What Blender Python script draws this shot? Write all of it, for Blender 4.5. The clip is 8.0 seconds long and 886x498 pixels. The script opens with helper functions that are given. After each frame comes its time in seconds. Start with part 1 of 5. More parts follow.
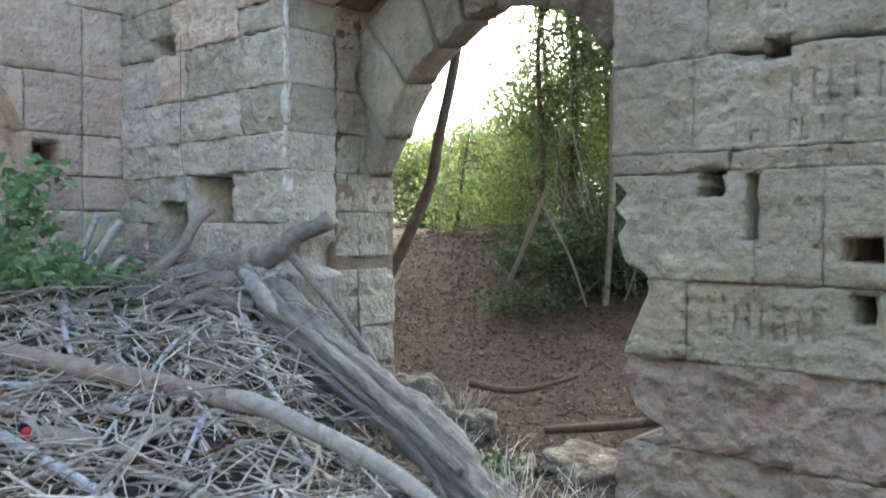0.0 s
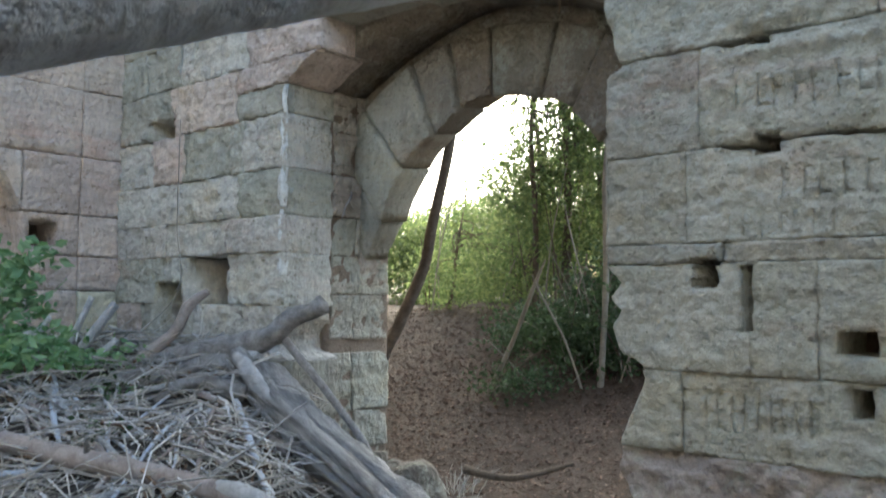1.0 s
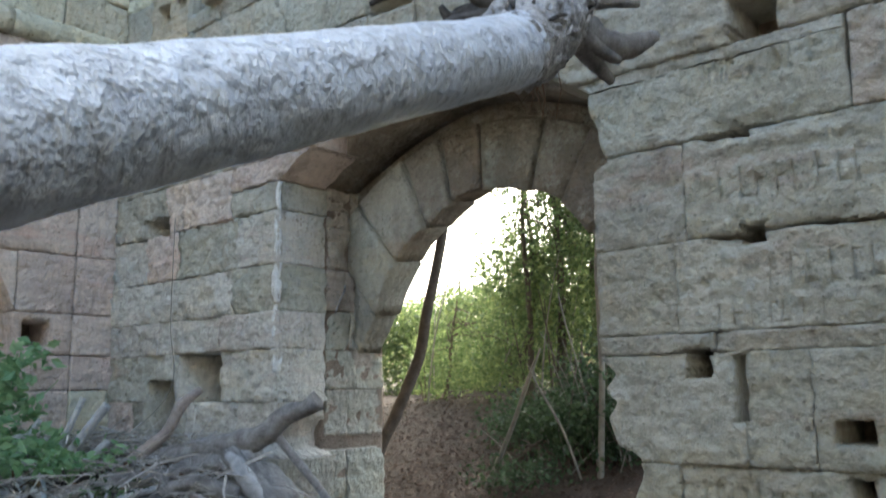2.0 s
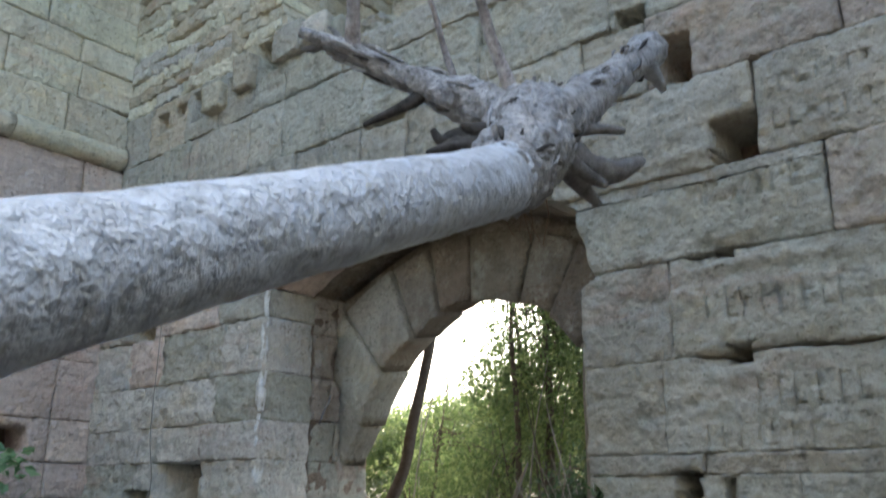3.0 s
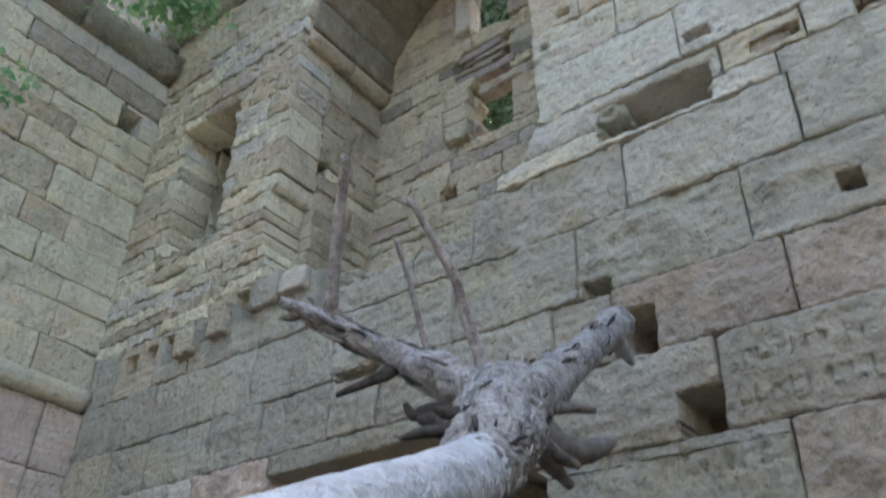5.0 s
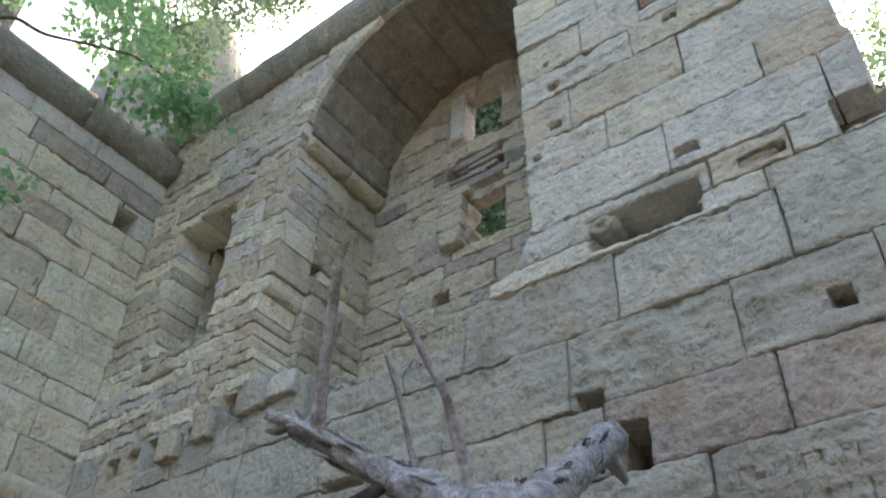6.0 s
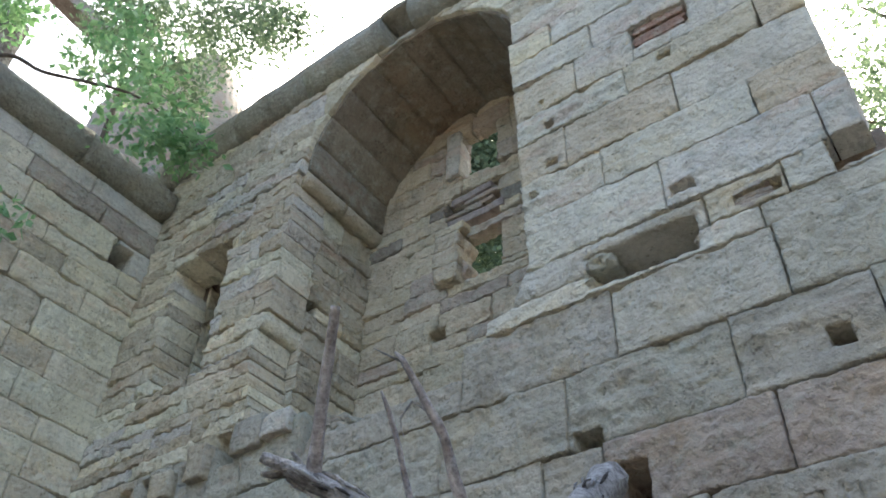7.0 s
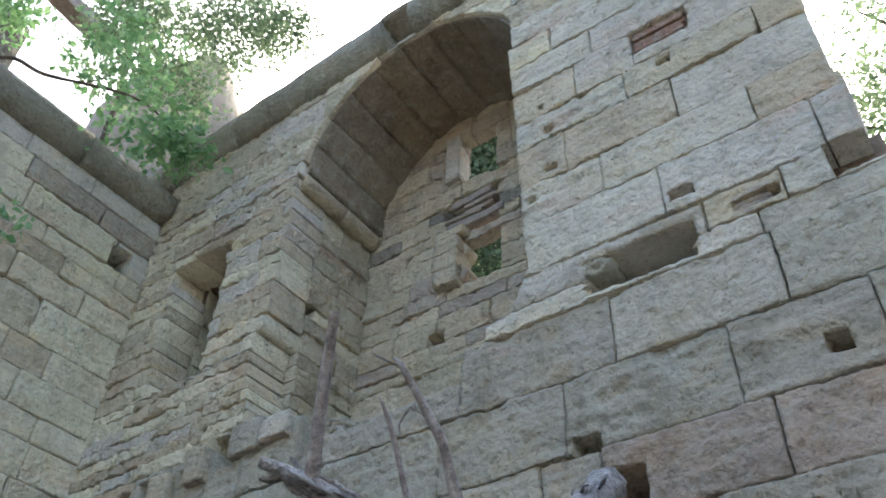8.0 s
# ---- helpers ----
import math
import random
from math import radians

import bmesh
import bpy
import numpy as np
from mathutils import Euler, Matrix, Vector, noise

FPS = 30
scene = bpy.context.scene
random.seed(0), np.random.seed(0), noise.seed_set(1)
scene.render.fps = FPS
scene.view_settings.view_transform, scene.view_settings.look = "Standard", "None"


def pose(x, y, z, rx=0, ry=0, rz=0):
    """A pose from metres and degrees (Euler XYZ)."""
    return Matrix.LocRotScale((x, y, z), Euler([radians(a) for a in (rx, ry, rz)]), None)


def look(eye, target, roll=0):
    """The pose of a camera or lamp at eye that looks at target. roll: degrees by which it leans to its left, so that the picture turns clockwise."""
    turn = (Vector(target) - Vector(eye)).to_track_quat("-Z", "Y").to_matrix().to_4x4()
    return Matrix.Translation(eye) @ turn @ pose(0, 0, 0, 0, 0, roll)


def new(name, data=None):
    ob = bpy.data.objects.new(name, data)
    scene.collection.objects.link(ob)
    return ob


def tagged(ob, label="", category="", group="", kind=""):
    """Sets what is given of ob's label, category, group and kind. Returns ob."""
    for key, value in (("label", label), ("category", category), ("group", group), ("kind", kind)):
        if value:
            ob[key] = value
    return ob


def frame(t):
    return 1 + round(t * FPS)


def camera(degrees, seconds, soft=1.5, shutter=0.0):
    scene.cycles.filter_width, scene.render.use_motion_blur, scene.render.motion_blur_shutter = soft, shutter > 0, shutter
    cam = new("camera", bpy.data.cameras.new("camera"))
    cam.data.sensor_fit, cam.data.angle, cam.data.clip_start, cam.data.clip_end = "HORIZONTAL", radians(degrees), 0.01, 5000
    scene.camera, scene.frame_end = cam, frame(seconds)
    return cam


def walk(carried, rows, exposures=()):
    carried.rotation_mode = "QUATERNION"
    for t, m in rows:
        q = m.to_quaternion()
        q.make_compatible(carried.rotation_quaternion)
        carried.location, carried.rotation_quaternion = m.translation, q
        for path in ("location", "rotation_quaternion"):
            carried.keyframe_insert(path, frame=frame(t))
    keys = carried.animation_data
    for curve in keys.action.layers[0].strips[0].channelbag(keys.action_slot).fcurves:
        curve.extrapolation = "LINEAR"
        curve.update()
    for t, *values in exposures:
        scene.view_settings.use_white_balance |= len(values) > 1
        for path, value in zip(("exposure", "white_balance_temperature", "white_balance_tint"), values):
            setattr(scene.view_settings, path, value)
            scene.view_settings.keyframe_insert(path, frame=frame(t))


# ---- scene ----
cam = camera(55.8, 8.0, 1.7, 0.6)
PATH = [
    (0, (-0.033, 0.066, 1.242), (-1.361, 1.561, 1.195), 0.2),
    (0.5, (-0.035, 0.061, 1.29), (-1.361, 1.558, 1.314), 0.3),
    (1, (-0.035, 0.053, 1.307), (-1.349, 1.555, 1.434), 0.5),
    (1.5, (-0.021, 0.044, 1.324), (-1.329, 1.544, 1.552), -0.1),
    (2.8, (-0.005, 0.031, 1.367), (-1.238, 1.489, 1.885), -0.4),
    (3, (-0.000, 0.029, 1.376), (-1.227, 1.492, 1.948), 0.2),
    (3.5, (0.01, 0.021, 1.395), (-1.174, 1.472, 2.097), -0.0),
    (4, (0.013, 0.011, 1.419), (-1.122, 1.421, 2.268), 0.2),
    (4.5, (0.021, -0.003, 1.444), (-1.066, 1.368, 2.415), 0.9),
    (5, (0.025, -0.023, 1.460), (-1.008, 1.303, 2.551), 1.3),
    (5.2, (0.027, -0.023, 1.465), (-0.983, 1.276, 2.604), 1.8),
    (6.5, (0.038, -0.039, 1.518), (-0.869, 1.154, 2.843), 1.8),
    (7, (0.03, -0.04, 1.521), (-0.867, 1.14, 2.863), 1.8),
    (7.5, (0.04, -0.036, 1.522), (-0.855, 1.141, 2.869), 1.9),
    (8, (0.036, -0.049, 1.524), (-0.857, 1.129, 2.871), 2.0),
]
EXPOSURES = [(0.0, 2.97, 6250, 0), (1.0, 2.78, 6250, -1), (1.5, 2.78, 6250, -1), (3.0, 2.52, 6250, 1), (4.5, 2.47, 6500, 5), (5.2, 2.43, 6550, 5), (6.5, 2.34, 6350, 4), (8.0, 2.32, 6350, 4)]
walk(cam, [(t, look(eye, target, roll)) for t, eye, target, roll in PATH], EXPOSURES)

Z = Vector((0, 0, 1))
rnd = random.Random(7)


# ---- world, sun ----
world = bpy.data.worlds.new("world")
scene.world = world
world.use_nodes = True
wn = world.node_tree
sky = wn.nodes.new("ShaderNodeTexSky")
sky.sky_type, sky.sun_disc = "NISHITA", False
sky.sun_elevation, sky.sun_rotation = radians(44), radians(-24)
sky.dust_density, sky.ozone_density = 7.0, 1.0
wn.nodes["Background"].inputs["Strength"].default_value = 0.15
wn.links.new(sky.outputs[0], wn.nodes["Background"].inputs["Color"])
sun = new("sun", bpy.data.lights.new("sun", "SUN"))
sun.data.energy, sun.data.angle, sun.data.color = 1.3, radians(12), (1.0, 0.94, 0.84)
sun.matrix_world = look((-8, 18, 19), (0, 0, 0))


# ---- materials ----
def rgba(c):
    return (c[0], c[1], c[2], 1.0)


def base_mat(name, rough=0.9):
    m = bpy.data.materials.new(name)
    m.use_nodes = True
    nt = m.node_tree
    b = nt.nodes["Principled BSDF"]
    b.inputs["Roughness"].default_value = rough
    b.inputs["Specular IOR Level"].default_value = 0.25
    return m, nt, b


def add(nt, kind, **vals):
    n = nt.nodes.new(kind)
    for k, v in vals.items():
        n.inputs[k].default_value = v
    return n


def noise_node(nt, scale, detail=5, rough=0.6, stretch=None, kind="ShaderNodeTexNoise"):
    co = nt.nodes.new("ShaderNodeTexCoord")
    n = nt.nodes.new(kind)
    n.inputs["Scale"].default_value = scale
    if kind == "ShaderNodeTexNoise":
        n.inputs["Detail"].default_value, n.inputs["Roughness"].default_value = detail, rough
    if stretch:
        mp = nt.nodes.new("ShaderNodeMapping")
        mp.inputs["Scale"].default_value = stretch
        nt.links.new(co.outputs["Object"], mp.inputs["Vector"])
        nt.links.new(mp.outputs[0], n.inputs["Vector"])
    else:
        nt.links.new(co.outputs["Object"], n.inputs["Vector"])
    return n


def ramp(nt, src, stops):
    r = nt.nodes.new("ShaderNodeValToRGB")
    e = r.color_ramp.elements
    while len(e) < len(stops):
        e.new(0.5)
    for k, (p, c) in enumerate(stops):
        e[k].position, e[k].color = p, rgba(c)
    nt.links.new(src, r.inputs["Fac"])
    return r


def mix(nt, mode, fac, a, b):
    m = nt.nodes.new("ShaderNodeMix")
    m.data_type, m.blend_type = "RGBA", mode
    for sock, v in ((m.inputs["Factor"], fac), (m.inputs[6], a), (m.inputs[7], b)):
        if isinstance(v, bpy.types.NodeSocket):
            nt.links.new(v, sock)
        else:
            sock.default_value = v
    return m.outputs[2]


def bump(nt, bsdf, parts_, dist):
    last = None
    for src, strength in parts_:
        b = nt.nodes.new("ShaderNodeBump")
        b.inputs["Strength"].default_value, b.inputs["Distance"].default_value = strength, dist
        nt.links.new(src, b.inputs["Height"])
        if last:
            nt.links.new(last.outputs[0], b.inputs["Normal"])
        last = b
    nt.links.new(last.outputs[0], bsdf.inputs["Normal"])


def sandstone(name, a, b, c, strata=0.15, lichen=(0.40, 0.41, 0.36), spread=0.10):
    """Weathered sandstone: broad stains, bedding, lichen, speckle, pits, and a tint of its own for each block."""
    m, nt, p = base_mat(name, 0.95)
    broad = noise_node(nt, 1.9, 7, 0.68)
    col = ramp(nt, broad.outputs["Fac"], [(0.3, a), (0.5, b), (0.72, c)]).outputs[0]
    ochre = noise_node(nt, 1.3, 6, 0.7, (1.0, 1.0, 1.9))
    oc = ramp(nt, ochre.outputs["Fac"], [(0.52, (0, 0, 0)), (0.70, (0.7, 0.7, 0.7))])
    col = mix(nt, "MIX", oc.outputs[0], col, rgba([v * w for v, w in zip(b, (1.08, 0.98, 0.80))]))
    rose = noise_node(nt, 1.6, 5, 0.7, (0.7, 0.7, 2.4))
    ro = ramp(nt, rose.outputs["Fac"], [(0.56, (0, 0, 0)), (0.70, (0.7, 0.7, 0.7))])
    col = mix(nt, "MIX", ro.outputs[0], col, rgba([v * w for v, w in zip(b, (0.98, 0.80, 0.76))]))
    bed = noise_node(nt, 2.6, 4, 0.65, (1.0, 1.0, 9.0))
    bedc = ramp(nt, bed.outputs["Fac"], [(0.38, (0.62, 0.56, 0.53)), (0.6, (1.1, 1.07, 1.02))]).outputs[0]
    col = mix(nt, "MULTIPLY", strata, col, bedc)
    spots = noise_node(nt, 8.0, 9, 0.78)
    sp = ramp(nt, spots.outputs["Fac"], [(0.50, (0, 0, 0)), (0.66, (0.7, 0.7, 0.7))])
    col = mix(nt, "MIX", sp.outputs[0], col, rgba(lichen))
    dark = noise_node(nt, 5.0, 8, 0.75, (1.0, 1.0, 0.55))
    dk = ramp(nt, dark.outputs["Fac"], [(0.36, (0.52, 0.51, 0.49)), (0.50, (1.0, 1.0, 1.0))]).outputs[0]
    col = mix(nt, "MULTIPLY", 0.5, col, dk)
    mid = noise_node(nt, 34.0, 5, 0.72)
    md = ramp(nt, mid.outputs["Fac"], [(0.38, (0.60, 0.60, 0.59)), (0.5, (1.0, 1.0, 1.0)), (0.63, (1.28, 1.26, 1.22))]).outputs[0]
    col = mix(nt, "MULTIPLY", 0.16, col, md)
    grain = noise_node(nt, 95.0, 3, 0.75)
    gr = ramp(nt, grain.outputs["Fac"], [(0.40, (0.62, 0.62, 0.61)), (0.5, (1.0, 1.0, 1.0)), (0.62, (1.35, 1.33, 1.3))]).outputs[0]
    col = mix(nt, "MULTIPLY", 0.12, col, gr)
    lump = noise_node(nt, 24.0, 3, 0.5)
    pits = noise_node(nt, 30.0, 3, 0.5, None, "ShaderNodeTexVoronoi")
    where = noise_node(nt, 6.0, 4, 0.7)
    wr = ramp(nt, where.outputs["Fac"], [(0.45, (0, 0, 0)), (0.64, (0.32, 0.32, 0.32))])
    less = nt.nodes.new("ShaderNodeMath")
    less.operation = "LESS_THAN"
    nt.links.new(pits.outputs["Distance"], less.inputs[0])
    nt.links.new(wr.outputs[0], less.inputs[1])
    soft = nt.nodes.new("ShaderNodeMath")
    soft.operation = "MULTIPLY"
    soft.inputs[1].default_value = 0.5
    nt.links.new(less.outputs[0], soft.inputs[0])
    # Pits are darkened in the colour too, imitating the shade inside them.
    col = mix(nt, "MULTIPLY", soft.outputs[0], col, (0.42, 0.40, 0.37, 1))
    small = noise_node(nt, 85.0, 3, 0.5, (1.0, 1.0, 1.4), "ShaderNodeTexVoronoi")
    sm = ramp(nt, small.outputs["Distance"], [(0.10, (0.30, 0.29, 0.27)), (0.26, (1.0, 1.0, 1.0))])
    patch = noise_node(nt, 3.2, 4, 0.7)
    pa = ramp(nt, patch.outputs["Fac"], [(0.40, (0.05, 0.05, 0.05)), (0.62, (0.55, 0.55, 0.55))])
    # Small pits get the same painted shade, in patches.
    col = mix(nt, "MULTIPLY", pa.outputs[0], col, sm.outputs[0])
    info = nt.nodes.new("ShaderNodeObjectInfo")
    tint = ramp(nt, info.outputs["Random"], [(0.0, (1 - spread, 1 - spread, 1 - spread)), (0.35, (1.01, 0.99, 0.97)), (0.7, (0.97, 0.99, 0.965)), (1.0, (1 + spread, 1 + spread, 1 + spread * 0.8))]).outputs[0]
    col = mix(nt, "MULTIPLY", 1.0, col, tint)
    nt.links.new(col, p.inputs["Base Color"])
    hollow = nt.nodes.new("ShaderNodeMath")
    hollow.operation = "SUBTRACT"
    hollow.inputs[0].default_value = 1.0
    nt.links.new(soft.outputs[0], hollow.inputs[1])
    bump(nt, p, [(bed.outputs["Fac"], 0.22), (lump.outputs["Fac"], 1.0), (spots.outputs["Fac"], 0.5), (mid.outputs["Fac"], 0.25), (hollow.outputs[0], 0.7), (grain.outputs["Fac"], 0.10), (sm.outputs[0], 0.12)], 0.032)
    return m


def plain(name, a, b, scale=8.0, rough=0.85, bumpy=0.4, dist=0.01, stretch=None, island=0.0):
    m, nt, p = base_mat(name, rough)
    n = noise_node(nt, scale, 8, 0.7, stretch)
    col = ramp(nt, n.outputs["Fac"], [(0.3, a), (0.7, b)]).outputs[0]
    if island:
        g = nt.nodes.new("ShaderNodeNewGeometry")
        t = ramp(nt, g.outputs["Random Per Island"], [(0.0, (1 - island, 1 - island, 1 - island)), (0.5, (1.0, 0.95, 0.89)), (1.0, (1 + island, 1 + island, 1 + island))]).outputs[0]
        col = mix(nt, "MULTIPLY", 1.0, col, t)
    f = noise_node(nt, scale * 9, 4, 0.7, stretch)
    fr_ = ramp(nt, f.outputs["Fac"], [(0.3, (0.7, 0.7, 0.7)), (0.7, (1.15, 1.15, 1.15))]).outputs[0]
    col = mix(nt, "MULTIPLY", 0.8, col, fr_)
    nt.links.new(col, p.inputs["Base Color"])
    bump(nt, p, [(n.outputs["Fac"], bumpy), (f.outputs["Fac"], bumpy)], dist)
    return m


def leaf_mat(name, a, b, glow=0.5):
    """Thin leaves: part of the light comes through them."""
    m = bpy.data.materials.new(name)
    m.use_nodes = True
    nt = m.node_tree
    p = nt.nodes["Principled BSDF"]
    p.inputs["Roughness"].default_value = 0.55
    g = nt.nodes.new("ShaderNodeNewGeometry")
    col = ramp(nt, g.outputs["Random Per Island"], [(0.0, a), (1.0, b)]).outputs[0]
    nt.links.new(col, p.inputs["Base Color"])
    tr = nt.nodes.new("ShaderNodeBsdfTranslucent")
    nt.links.new(mix(nt, "MULTIPLY", 1.0, col, (1.22, 1.25, 0.9, 1)), tr.inputs["Color"])
    ms = nt.nodes.new("ShaderNodeMixShader")
    ms.inputs[0].default_value = glow
    nt.links.new(p.outputs[0], ms.inputs[1])
    nt.links.new(tr.outputs[0], ms.inputs[2])
    nt.links.new(ms.outputs[0], nt.nodes["Material Output"].inputs["Surface"])
    return m


GREY = sandstone("grey_sandstone", (0.325, 0.309, 0.262), (0.40, 0.383, 0.332), (0.475, 0.46, 0.408))
ROSE = sandstone("pale_pink_sandstone", (0.57, 0.475, 0.42), (0.655, 0.555, 0.495), (0.69, 0.61, 0.55), 0.3, (0.57, 0.50, 0.45))
DUSTY = sandstone("dusty_pale_sandstone", (0.47, 0.445, 0.405), (0.565, 0.535, 0.49), (0.64, 0.615, 0.57))
BUFF = sandstone("buff_sandstone", (0.42, 0.375, 0.29), (0.51, 0.46, 0.365), (0.58, 0.535, 0.44), 0.25, (0.50, 0.475, 0.395))
PINK = sandstone("pink_sandstone", (0.37, 0.318, 0.275), (0.43, 0.38, 0.333), (0.48, 0.437, 0.39), 0.35)
PALE = sandstone("pale_sandstone", (0.56, 0.525, 0.41), (0.66, 0.62, 0.495), (0.72, 0.69, 0.575), 0.2, (0.60, 0.575, 0.475))
PALEGREY = sandstone("pale_grey_sandstone", (0.45, 0.438, 0.385), (0.545, 0.53, 0.47), (0.62, 0.605, 0.545), 0.25, (0.53, 0.51, 0.42))
MIDGREY = sandstone("mid_grey_sandstone", (0.37, 0.355, 0.305), (0.445, 0.43, 0.375), (0.52, 0.505, 0.445), 0.2, (0.43, 0.42, 0.35))
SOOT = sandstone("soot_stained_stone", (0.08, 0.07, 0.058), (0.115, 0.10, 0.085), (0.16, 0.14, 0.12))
# Dark stone; on the gateway arch its tone stands in for shade.
DARKSTONE = sandstone("dark_toned_sandstone", (0.17, 0.145, 0.12), (0.23, 0.20, 0.165), (0.30, 0.27, 0.22))
LIME = plain("lime_crust", (0.58, 0.58, 0.55), (0.86, 0.86, 0.84), 40.0, 0.9, 0.6, 0.006)
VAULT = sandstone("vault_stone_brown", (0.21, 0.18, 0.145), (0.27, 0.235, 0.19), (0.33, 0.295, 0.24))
COPE = sandstone("coping_stone_grey", (0.22, 0.21, 0.175), (0.29, 0.28, 0.24), (0.36, 0.35, 0.31))
# Stone with shade put into its colour, for arch and niche.
SHADETONE = sandstone("shade_toned_stone", (0.21, 0.19, 0.165), (0.27, 0.25, 0.22), (0.33, 0.315, 0.28))
REDSLAB = sandstone("red_slab_stone", (0.26, 0.16, 0.125), (0.33, 0.215, 0.17), (0.39, 0.28, 0.23), 0.4)
FOOT = sandstone("purple_grey_sandstone", (0.30, 0.262, 0.245), (0.365, 0.32, 0.30), (0.42, 0.385, 0.36), 0.3)
# Darkest of the stone tones, for the boulders by the gate.
DARKROCK = sandstone("dark_boulder_stone", (0.10, 0.09, 0.078), (0.14, 0.125, 0.11), (0.19, 0.175, 0.155))
CORE = plain("rubble_core", (0.20, 0.155, 0.12), (0.34, 0.27, 0.21), 6.0, 0.95, 0.8, 0.03)
def weathered_wood(name, lo, hi, crack, scale, rough, dist):
    """Barkless wood: cloudy silver tone, shallow dents and dark flecks."""
    m, nt, p = base_mat(name, rough)
    cloud = noise_node(nt, scale * 0.35, 6, 0.65)
    col = ramp(nt, cloud.outputs["Fac"], [(0.30, lo), (0.68, hi)]).outputs[0]
    dents = noise_node(nt, scale, 3, 0.55)
    fleck = noise_node(nt, scale * 2.2, 5, 0.7)
    fl = ramp(nt, fleck.outputs["Fac"], [(0.34, crack), (0.50, (1.0, 1.0, 1.0))]).outputs[0]
    col = mix(nt, "MULTIPLY", 0.45, col, fl)
    # Shading of the dents painted in: hollows darker, high spots lighter.
    dn = ramp(nt, dents.outputs["Fac"], [(0.33, (0.66, 0.67, 0.69)), (0.45, (1.0, 1.0, 1.0)), (0.66, (1.10, 1.10, 1.12))]).outputs[0]
    col = mix(nt, "MULTIPLY", 0.85, col, dn)
    nt.links.new(col, p.inputs["Base Color"])
    p.inputs["Specular IOR Level"].default_value = 0.6
    bump(nt, p, [(cloud.outputs["Fac"], 0.5), (dents.outputs["Fac"], 1.0), (fleck.outputs["Fac"], 0.3)], dist)
    return m


SILVER = weathered_wood("silver_driftwood", (0.42, 0.465, 0.54), (0.60, 0.665, 0.765), (0.62, 0.61, 0.60), 38.0, 0.40, 0.022)
PALEWOOD = plain("pale_dead_wood", (0.33, 0.335, 0.345), (0.66, 0.67, 0.685), 18.0, 0.85, 0.9, 0.012)
GREYWOOD = plain("grey_dead_wood", (0.17, 0.16, 0.155), (0.47, 0.455, 0.45), 16.0, 0.9, 1.0, 0.014)
ROOTWOOD = weathered_wood("root_bark", (0.12, 0.11, 0.105), (0.50, 0.51, 0.54), (0.16, 0.14, 0.13), 52.0, 0.5, 0.02)
STICKWOOD = weathered_wood("mottled_stick_wood", (0.12, 0.10, 0.097), (0.46, 0.435, 0.435), (0.25, 0.21, 0.20), 60.0, 0.6, 0.006)
LOGWOOD = plain("split_grey_wood", (0.17, 0.165, 0.165), (0.66, 0.65, 0.645), 30.0, 0.9, 1.0, 0.02, (9.0, 1.0, 1.0))
for node in LOGWOOD.node_tree.nodes:
    if node.bl_idname == "ShaderNodeMapping":
        node.vector_type = "TEXTURE"
        node.inputs["Rotation"].default_value = (0.0, 0.43, -0.06)
BROWNWOOD = plain("brown_branch", (0.20, 0.165, 0.15), (0.42, 0.37, 0.345), 14.0, 0.85, 0.6, 0.006)
BARK = plain("tree_bark", (0.07, 0.055, 0.042), (0.17, 0.14, 0.11), 14.0, 0.9, 0.8, 0.01)
DARKBARK = plain("dark_dead_bark", (0.035, 0.032, 0.03), (0.14, 0.13, 0.125), 22.0, 0.9, 0.8, 0.01)
PALEPOLE = plain("bleached_pole", (0.17, 0.16, 0.14), (0.30, 0.285, 0.25), 14.0, 0.85, 0.4, 0.004)
STRAW = plain("dry_straw", (0.40, 0.39, 0.36), (0.66, 0.65, 0.61), 20.0, 0.8, 0.2, 0.002, None, 0.35)
TWIGS = plain("grey_twigs", (0.29, 0.29, 0.295), (0.60, 0.605, 0.61), 20.0, 0.85, 0.3, 0.002, None, 0.4)
BARKBITS = plain("bark_bits", (0.10, 0.065, 0.045), (0.26, 0.18, 0.13), 20.0, 0.85, 0.3, 0.002, None, 0.4)
LITTER = plain("leaf_litter", (0.085, 0.060, 0.045), (0.17, 0.125, 0.095), 20.0, 0.8, 0.2, 0.002, None, 0.5)
SOIL = plain("brown_soil", (0.05, 0.036, 0.028), (0.10, 0.073, 0.056), 5.0, 0.95, 0.9, 0.03)
PILEDIRT = plain("pile_dirt", (0.05, 0.044, 0.04), (0.16, 0.145, 0.135), 16.0, 0.95, 0.9, 0.03)
LEAF = leaf_mat("green_leaves", (0.065, 0.10, 0.045), (0.17, 0.20, 0.095), 0.55)
# Dark copy of the green leaves, with shade put into the colour.
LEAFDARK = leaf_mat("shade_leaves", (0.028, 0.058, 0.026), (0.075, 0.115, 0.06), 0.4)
# Paler, bluer leaf copy: the haze is put into the colour.
LEAFHAZE = leaf_mat("haze_toned_leaves", (0.09, 0.13, 0.09), (0.22, 0.28, 0.20), 0.55)
# Lighter copy of the green leaves: sun brightness is put into the colour.
LEAFSUN = leaf_mat("sun_toned_leaves", (0.09, 0.135, 0.06), (0.24, 0.28, 0.14), 0.6)
LEAFFRESH = leaf_mat("fresh_leaves", (0.13, 0.26, 0.13), (0.30, 0.44, 0.26), 0.45)
RED = plain("red_plastic", (0.45, 0.03, 0.04), (0.55, 0.05, 0.06), 20.0, 0.4, 0.05, 0.001)
GREYPLASTIC = plain("dull_plastic", (0.22, 0.21, 0.20), (0.30, 0.29, 0.27), 12.0, 0.5, 0.1, 0.002)


